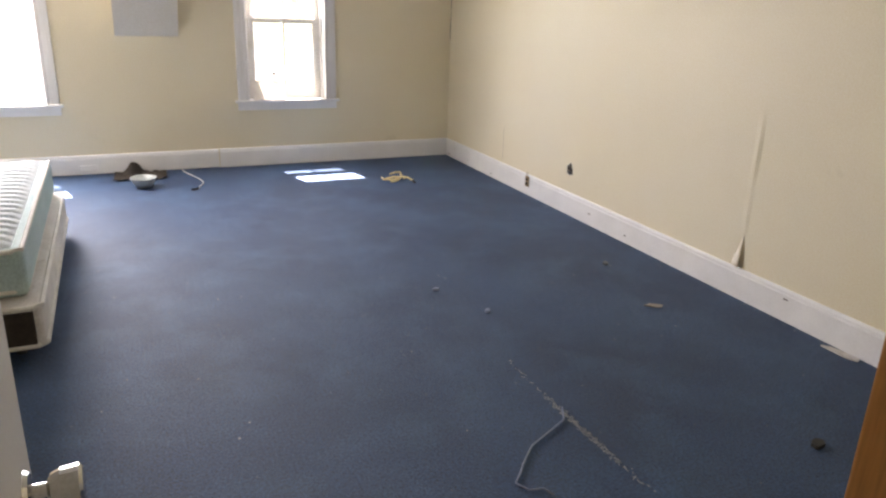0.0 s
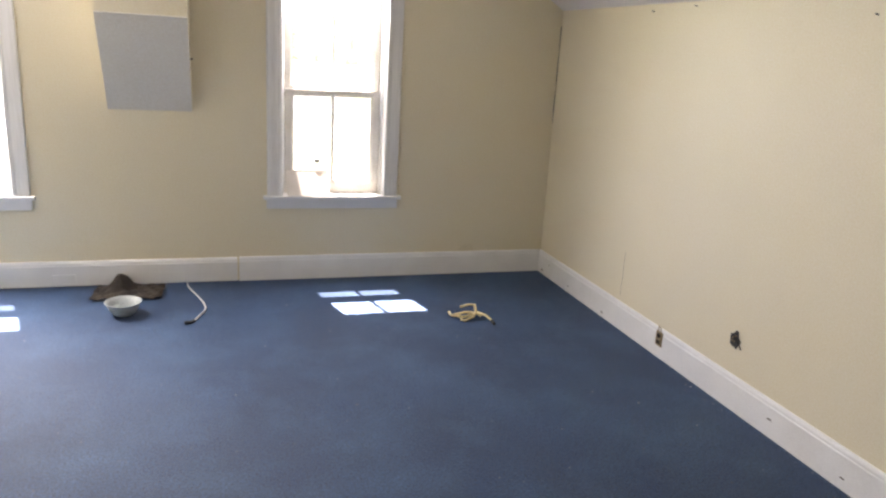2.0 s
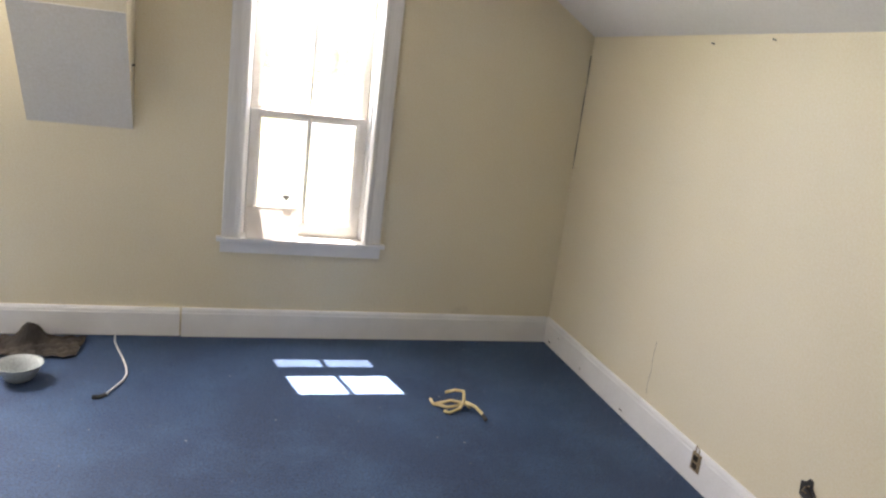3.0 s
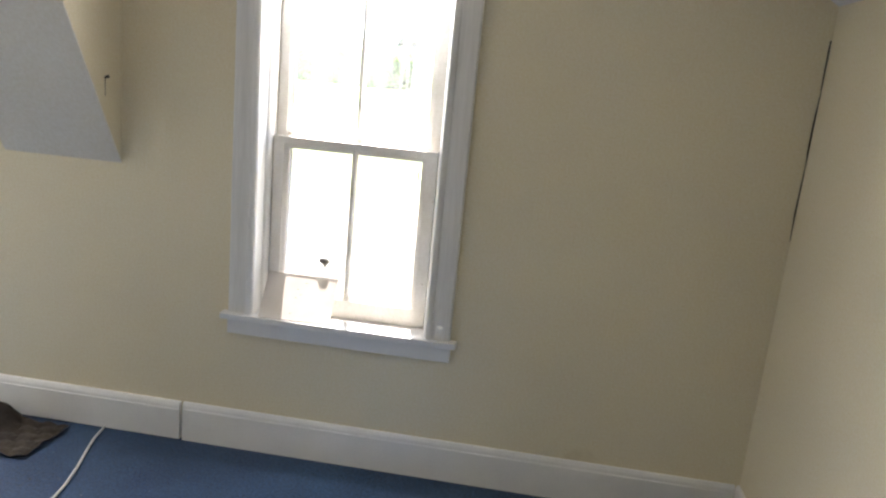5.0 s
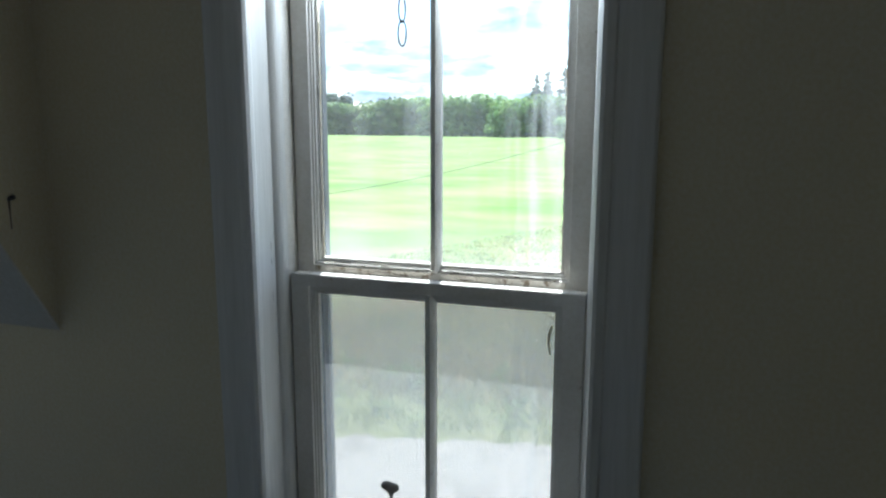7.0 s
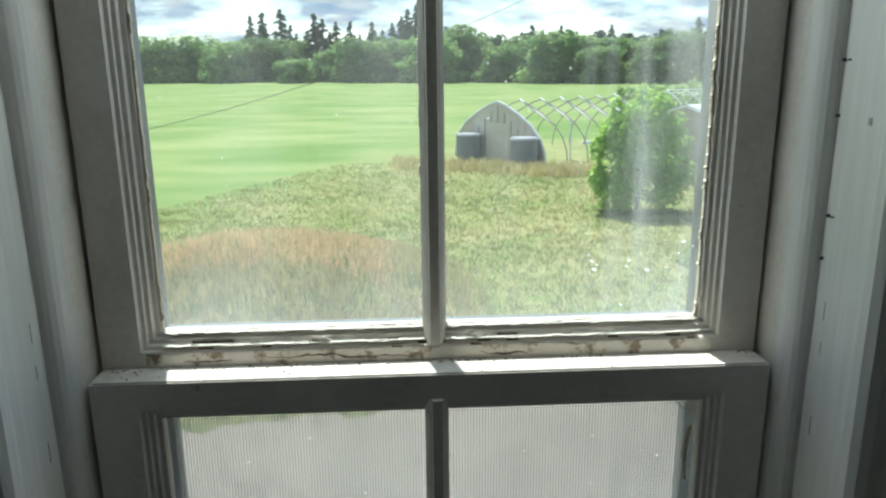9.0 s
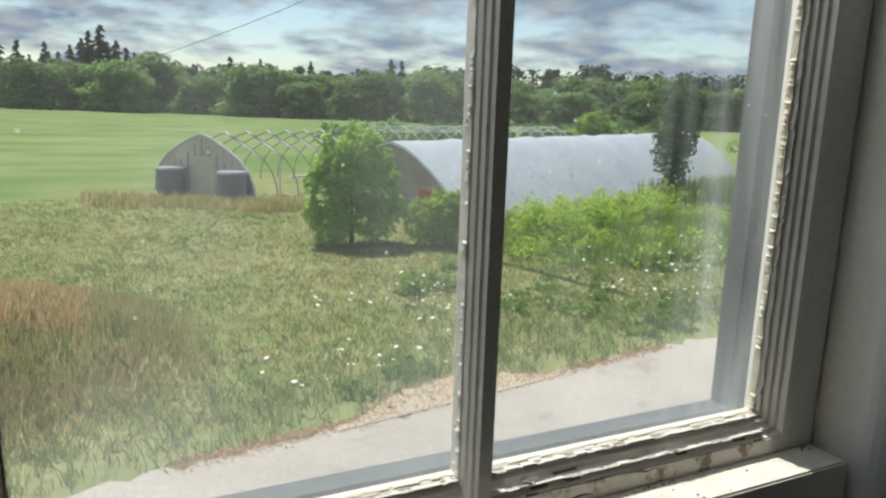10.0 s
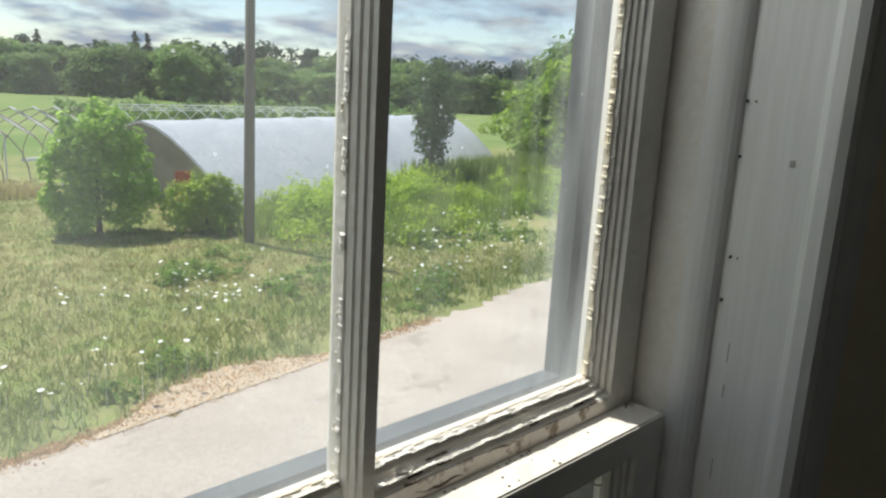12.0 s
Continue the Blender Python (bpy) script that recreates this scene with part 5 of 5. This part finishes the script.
AX = math.degrees(math.atan2(0.43, 0.90))
tun = holder("polytunnel", "long white plastic-covered polytunnel with a boarded end", "polytunnel", at=(10.5, 26.5, G))
tun.rotation_euler = (0, 0, radians(AX))
bm = bmesh.new()
rows = []
for i in range(33):
    sag = 0.03 * math.sin(i * 2.1) - 0.035 * (i % 2)
    rows.append([bm.verts.new((i * 1.0, a, b + sag * (b > 0.4))) for a, b in arch(4.05, 2.86, 18)])
for r, q in zip(rows, rows[1:]):
    for j in range(18):
        bm.faces.new((r[j], r[j + 1], q[j + 1], q[j]))
part("cover", bm, M_POLY, tun, "white translucent plastic film", smooth=True)
for xx, nm in ((0.02, "end_wall"), (31.98, "end_wall")):
    part(nm, prism(arch(3.98, 2.80, 18), "x", xx - 0.02, xx + 0.02), M_PLY, tun, "brown weathered end boarding")
for i in range(0, 33, 4):
    part("hoop", tube(bmesh.new(), [(i * 1.0, a, b) for a, b in arch(3.99, 2.80, 18)], 0.03, 5), M_PIPE, tun)
# stand-in panel for an unidentified red thing, only its top showing
thing("red_panel", boxes((9.7, 10.2, 21.9, 21.95, G, -1.24)), surface("red_paint", (0.45, 0.07, 0.04), (0.52, 0.10, 0.06), rough=0.5), "plain red panel standing in for an unidentified red thing behind the shrub", "board")

# bare frame behind, and the ruined hoop house with its boarded end
fr2 = holder("greenhouse_frame", "bare pipe frame of an uncovered greenhouse", "greenhouse frame", at=(13.5, 37.0, G))
fr2.rotation_euler = (0, 0, radians(AX - 9))
for i in range(14):
    part("hoop", tube(bmesh.new(), [(i * 1.2, a, b) for a, b in arch(3.4, 3.0, 12)], 0.022, 5), M_PIPE, fr2)
part("ridge_pipe", tube(bmesh.new(), [(0, 0, 3.0), (15.6, 0, 3.0)], 0.025, 5), M_PIPE, fr2)
for yy in (-1.2, 1.2):
    part("purlin", tube(bmesh.new(), [(0, yy, 2.79), (15.6, yy, 2.79)], 0.02, 5), M_PIPE, fr2)

M_RUSTED = surface("rusted_pipe", (0.20, 0.17, 0.14), (0.30, 0.27, 0.23), scale=6, fine=60, rough=0.8, bump=0.2)
ruin = holder("ruined_hoop_house", "ruined hoop house, boarded end wall and bare ribs", "hoop house", at=(4.36, 33.2, G))
ruin.rotation_euler = (0, 0, math.atan2(0.565, 0.825))
gothic = [(-3.1, 0), (-3.02, 0.6), (-2.75, 1.2), (-2.2, 1.75), (-1.4, 2.2), (-0.6, 2.55), (0, 2.72), (0.6, 2.55), (1.4, 2.2), (2.2, 1.75), (2.75, 1.2), (3.02, 0.6), (3.1, 0)]
part("end_wall", prism(gothic, "x", -0.04, 0.04), surface("bleached_boarding", (0.55, 0.47, 0.40), (0.66, 0.58, 0.50), scale=1.2, fine=14, rough=0.9, bump=0.3, stretch=(1, 1, 0.3)), ruin, "bleached grey-brown boarding")
part("end_door", boxes((-0.075, -0.042, -0.75, 0.75, 0.05, 1.75), bevel=0.01), surface("sun_bleached_door", (0.58, 0.50, 0.41), (0.68, 0.60, 0.50), scale=2, fine=20, rough=0.9, bump=0.3), ruin, "paler boarded door")
for q in np.arange(-2.7, 2.8, 0.45):
    part("batten", boxes((-0.06, -0.041, q - 0.03, q + 0.03, 0.0, max(0.4, 2.55 - 0.75 * abs(q)))), M_PLY, ruin, "dark upright batten")
part("end_trim", tube(bmesh.new(), [(-0.07, a, b) for a, b in gothic], 0.06, 5), M_PIPE, ruin, "pale edging pipe")
for i in range(1, 9):
    part("rib", tube(bmesh.new(), [(i * 1.35, a, b) for a, b in gothic], 0.028, 5), M_RUSTED, ruin, "rust-stained hoop")
    if i < 7:
        part("rafter", tube(bmesh.new(), [(i * 1.35, 0.05, 2.78), (i * 1.35 + 0.1, -2.1, 1.72)], 0.05, 5), M_PIPE, ruin, "pale straight rafter")
for i in (2, 4, 6, 8):
    part("post", tube(bmesh.new(), [(i * 1.35, -2.0, 0), (i * 1.35, -2.0, 1.85)], 0.04, 5), M_PIPE, ruin)
part("bench_rail", boxes((3.0, 8.5, -2.6, -2.45, 0.75, 0.87)), M_POLY, ruin, "white bench rail")
for px, py, hh in ((3.05, 34.0, 1.15), (5.15, 30.7, 1.25)):
    tk = holder("water_tank", "grey plastic water tank against the boarded end wall", "tank", group="tanks by the hoop house", at=(px, py, G))
    bm = bmesh.new()
    bmesh.ops.create_cone(bm, cap_ends=True, segments=20, radius1=0.56, radius2=0.60, depth=hh, matrix=Matrix.Translation((0, 0, hh / 2)))
    part("body", bm, surface("tank_plastic", (0.16, 0.17, 0.19), (0.22, 0.23, 0.25), rough=0.5), tk, smooth=False)
    bm = bmesh.new()
    bmesh.ops.create_cone(bm, cap_ends=True, segments=20, radius1=0.63, radius2=0.58, depth=0.08, matrix=Matrix.Translation((0, 0, hh + 0.03)))
    part("lid", bm, surface("tank_lid", (0.24, 0.25, 0.27), (0.32, 0.33, 0.34), rough=0.6), tk, "paler lid")

# grasses
ng = np.random.RandomState(77)


def scatter(n, x0, x1, y0, y1, keep=None):
    p = np.c_[ng.uniform(x0, x1, n), ng.uniform(y0, y1, n), np.full(n, G)]
    return p if keep is None else p[keep(p[:, 0], p[:, 1])]


def clump(x, y, f, cut):
    return np.sin(x * f + 1.3 * np.sin(y * f * 0.7)) * np.sin(y * f * 1.1 + 0.8 * np.sin(x * f * 0.6)) > cut


def bare(x):
    """How far the dead strip reaches from the drive into the verge."""
    return 0.02 + 0.78 * np.clip(1 - ((x - 4.7) / 1.75) ** 2, 0, 1)


MX, MY, MH, RX, RY = -2.9, 14.0, 0.85, 4.2, 3.2
bm = bmesh.new()
bmesh.ops.create_grid(bm, x_segments=30, y_segments=30, size=1.0)
for v in bm.verts:
    x, y = v.co.x * RX, v.co.y * RY
    e = max(0.0, 1 - v.co.x ** 2 - v.co.y ** 2)
    v.co = (MX + x, MY + y, G - 0.05 + MH * e ** 1.3 + 0.05 * math.sin(x * 3.1) * math.cos(y * 2.7) * e)
thing("earth_mound", bm, M_GROUND, "low overgrown mound of earth in the pasture", "mound", "structure", smooth=True)
m = scatter(13000, MX - RX * 1.1, MX + RX * 1.1, MY - RY * 1.1, MY + RY * 1.1)
rr = ((m[:, 0] - MX) / RX) ** 2 + ((m[:, 1] - MY) / RY) ** 2
m = m[rr < ng.uniform(0.15, 1.2, len(m))]
rr = ((m[:, 0] - MX) / RX) ** 2 + ((m[:, 1] - MY) / RY) ** 2
m[:, 2] = G - 0.04 + MH * np.maximum(0, 1 - rr) ** 1.3
lot = ng.uniform(0, 1, len(m))
red = (m[:, 1] > MY - 1.3) & (np.abs(m[:, 0] - MX) < 2.6) & (lot < 0.58)
olive = ~red & (lot > 0.70)
blades("mound_grass", m[red], (0.15, 0.42), 0.010, M_RUST, "reddish seeding grass on the mound", 1)
blades("mound_green", m[olive], (0.12, 0.34), 0.011, M_GRASS, "rough green grass on the mound", 12, lean=1.0)
blades("mound_straw", m[~red & ~olive], (0.15, 0.45), 0.011, M_STRAW, "dry straw-coloured grass on the mound", 2)
v = scatter(4800, -7.5, 1.8, 8.6, 12.8, lambda x, y: (y > road_edge(x) + 0.5) & (((x + 2.9) / 4.4) ** 2 + ((y - 12.2) / 3.2) ** 2 < ng.uniform(0.3, 1.15, len(x))))
gold = ng.uniform(0, 1, len(v))
blades("tall_gold_grass", v[gold < 0.6], (0.18, 0.5), 0.009, M_STRAW, "tall golden grass at the foot of the mound", 21, lean=0.7)
blades("tall_rust_grass", v[gold > 0.9], (0.18, 0.5), 0.009, M_RUST, "reddish grass in seed at the foot of the mound", 22, lean=0.6)
v = scatter(20000, -14, 34, 7, 20, lambda x, y: (y > road_edge(x) + 0.05 + 0.85 * bare(x)) & (y < road_edge(x) + 1.0 + 3.4 * ng.uniform(0, 1, len(x)) ** 1.6))
blades("verge_grass", v, (0.08, 0.30), 0.009, M_GRASS, "rough green grass along the drive", 3, lean=0.8)
def lushness(x, y):
    """0 on bleached hay, 1 in green patches, drifting smoothly from one to the other along the old swaths."""
    k = np.sin(x * 0.8 + 1.3 * np.sin(y * 0.55)) * np.sin(y * 0.95 - x * 0.35) + 0.6 * np.sin(x * 2.3 + y * 1.7) * np.sin(y * 2.9 - x)
    near = np.clip((13.5 - y) / 5.0, 0, 1) * np.clip((x + 1.0) / 3.0, 0, 1)
    return np.clip(0.52 + 0.30 * k + 0.35 * near, 0.05, 0.95)


v = scatter(46000, -14, 16, 9, 33, lambda x, y: (y > road_edge(x) + 0.8) & (y < 39 + 2.1 * x))
v = v[ng.uniform(0, 1, len(v)) < np.clip(1.25 - (v[:, 1] - 9) / 26.0, 0.3, 1)]
green = ng.uniform(0, 1, len(v)) < lushness(v[:, 0], v[:, 1])
blades("pasture_grass", v[green], (0.05, 0.17), 0.008, M_GRASS, "short rough pasture grass", 4, lean=1.0)
blades("pasture_straw", v[~green], (0.04, 0.15), 0.008, M_STRAW, "bleached dry pasture grass", 5, lean=1.3)
v = scatter(12000, 9.5, 40, 12, 25.5, lambda x, y: (y > road_edge(x) + 2.5) & (y < 22.2 + 0.42 * (x - 12)) & (y > 14 + 0.25 * (x - 9)) & ((x > 11.5) | (y > 18)))
v = v[ng.uniform(0, 1, len(v)) < np.clip((v[:, 0] - 9.5) / 6.0, 0.25, 1)]
blades("tall_grass", v, (0.25, 0.85), 0.016, M_TALL, "tall green grass and weeds before the tunnel", 6)
v = scatter(4500, -0.5, 8.0, 27.5, 33.5, lambda x, y: np.abs(y - (31.6 - 0.45 * x)) < np.abs(ng.normal(0, 0.8, len(x))))
blades("straw_strip", v, (0.15, 0.6), 0.018, M_STRAW, "tall dry grass before the hoop house", 7)
v = scatter(3500, 22, 44, 22, 30, lambda x, y: np.abs(y - (24.6 + 0.28 * (x - 24))) < 1.3)
blades("reeds", v, (0.8, 1.5), 0.03, M_TALL, "tall dark weeds along the tunnel", 8, lean=0.2)
v = scatter(16000, 0.5, 9.5, 8.0, 10.6, lambda x, y: (y > road_edge(x) - 0.12) & (y < road_edge(x) + 0.10 + (bare(x) * ng.uniform(0.3, 1.1, len(x)))))
blades("dead_grass", v, (0.015, 0.06), 0.016, leafy("dead_orange_grass", (0.62, 0.43, 0.25), (0.70, 0.54, 0.36), 0.4, 0.6, 0.25), "flattened orange dead grass at the edge of the drive", 9, lean=2.4)
bm = bmesh.new()
rs = random.Random(33)
prev = None
for i in range(41):
    x = 2.6 + i * 0.1
    row = [bm.verts.new((x, road_edge(x) - 0.15, G + 0.022)), bm.verts.new((x, road_edge(x) + float(bare(np.float64(x))) * rs.uniform(0.75, 1.0), G + 0.018))]
    if prev:
        bm.faces.new((prev[0], row[0], row[1], prev[1]))
    prev = row
thing("bare_soil", bm, surface("sandy_soil", (0.44, 0.36, 0.26), (0.54, 0.45, 0.34), scale=2.5, fine=30, rough=0.95, bump=0.25, depth=0.01, third=(0.56, 0.40, 0.24), amount=0.45), "bare sandy soil where the verge has died", "soil", "structure")
fl = scatter(3600, -3, 36, 8, 21, lambda x, y: (y > road_edge(x) + 0.3) & (y < road_edge(x) + 5.5) & clump(x, y, 0.75, 0.15))
vs, fs = [], []
for x, y, z in fl:
    h, r = ng.uniform(0.35, 0.75), ng.uniform(0.016, 0.052)
    b = len(vs)
    tx, ty = ng.uniform(-0.4, 0.4, 2)
    vs += [(x + r * math.cos(q * 1.047), y + r * math.sin(q * 1.047), z + h + r * (tx * math.cos(q * 1.047) + ty * math.sin(q * 1.047))) for q in range(6)]
    fs.append(tuple(range(b, b + 6)))
    vs += [(x - 0.004, y, z), (x + 0.004, y, z), (x, y, z + h)]
    fs.append((b + 6, b + 7, b + 8))
me = bpy.data.meshes.new("wild_flowers")
me.from_pydata(vs, [], fs)
me.materials.append(M_WHITE)
tagged(new("wild_flowers", me), "flat white wild flower heads along the verge", "flowers", kind="stuff")

# low weeds in lumps along the verge and under the shrubs
rw = random.Random(55)
lumps = []
while len(lumps) < 150:
    x, y = rw.uniform(-6, 32), rw.uniform(8, 21)
    if road_edge(x) + 0.5 + 0.8 * bare(x) < y < road_edge(x) + 7.5 and math.sin(x * 0.8 + y * 0.5) > -0.3 and not (x < 4 and y > 10.5):
        r = rw.uniform(0.18, 0.5)
        lumps.append((x, y, 0.06, r, r, rw.uniform(0.14, 0.42)))
ob = new("verge_weeds", leaf_mesh("verge_weeds", lumps, 16000, 0.06, 56, M_LEAF, 0.8))
ob.location = (0, 0, G)
tagged(ob, "low leafy weeds growing in clumps along the verge", "weeds", kind="stuff")
lumps = []
while len(lumps) < 90:
    x, y = rw.uniform(11.0, 34), rw.uniform(15, 27)
    if road_edge(x) + 4.5 < y < 22.0 + 0.40 * (x - 12):
        r = rw.uniform(0.35, 0.9)
        lumps.append((x, y, 0.25, r, r, rw.uniform(0.35, 0.95)))
for i in range(34):
    x = rw.uniform(12.4, 20.0)
    lumps.append((x, 19.6 + 0.35 * (x - 14) + rw.uniform(-1.3, 1.3), 0.5, rw.uniform(0.5, 1.0), rw.uniform(0.5, 0.9), rw.uniform(0.7, 1.25)))
ob = new("goldenrod_weeds", leaf_mesh("goldenrod_weeds", lumps, 30000, 0.075, 57, M_LOW, 0.9))
ob.location = (0, 0, G)
tagged(ob, "waist-high yellow-green weeds in front of the tunnel", "weeds", kind="stuff")
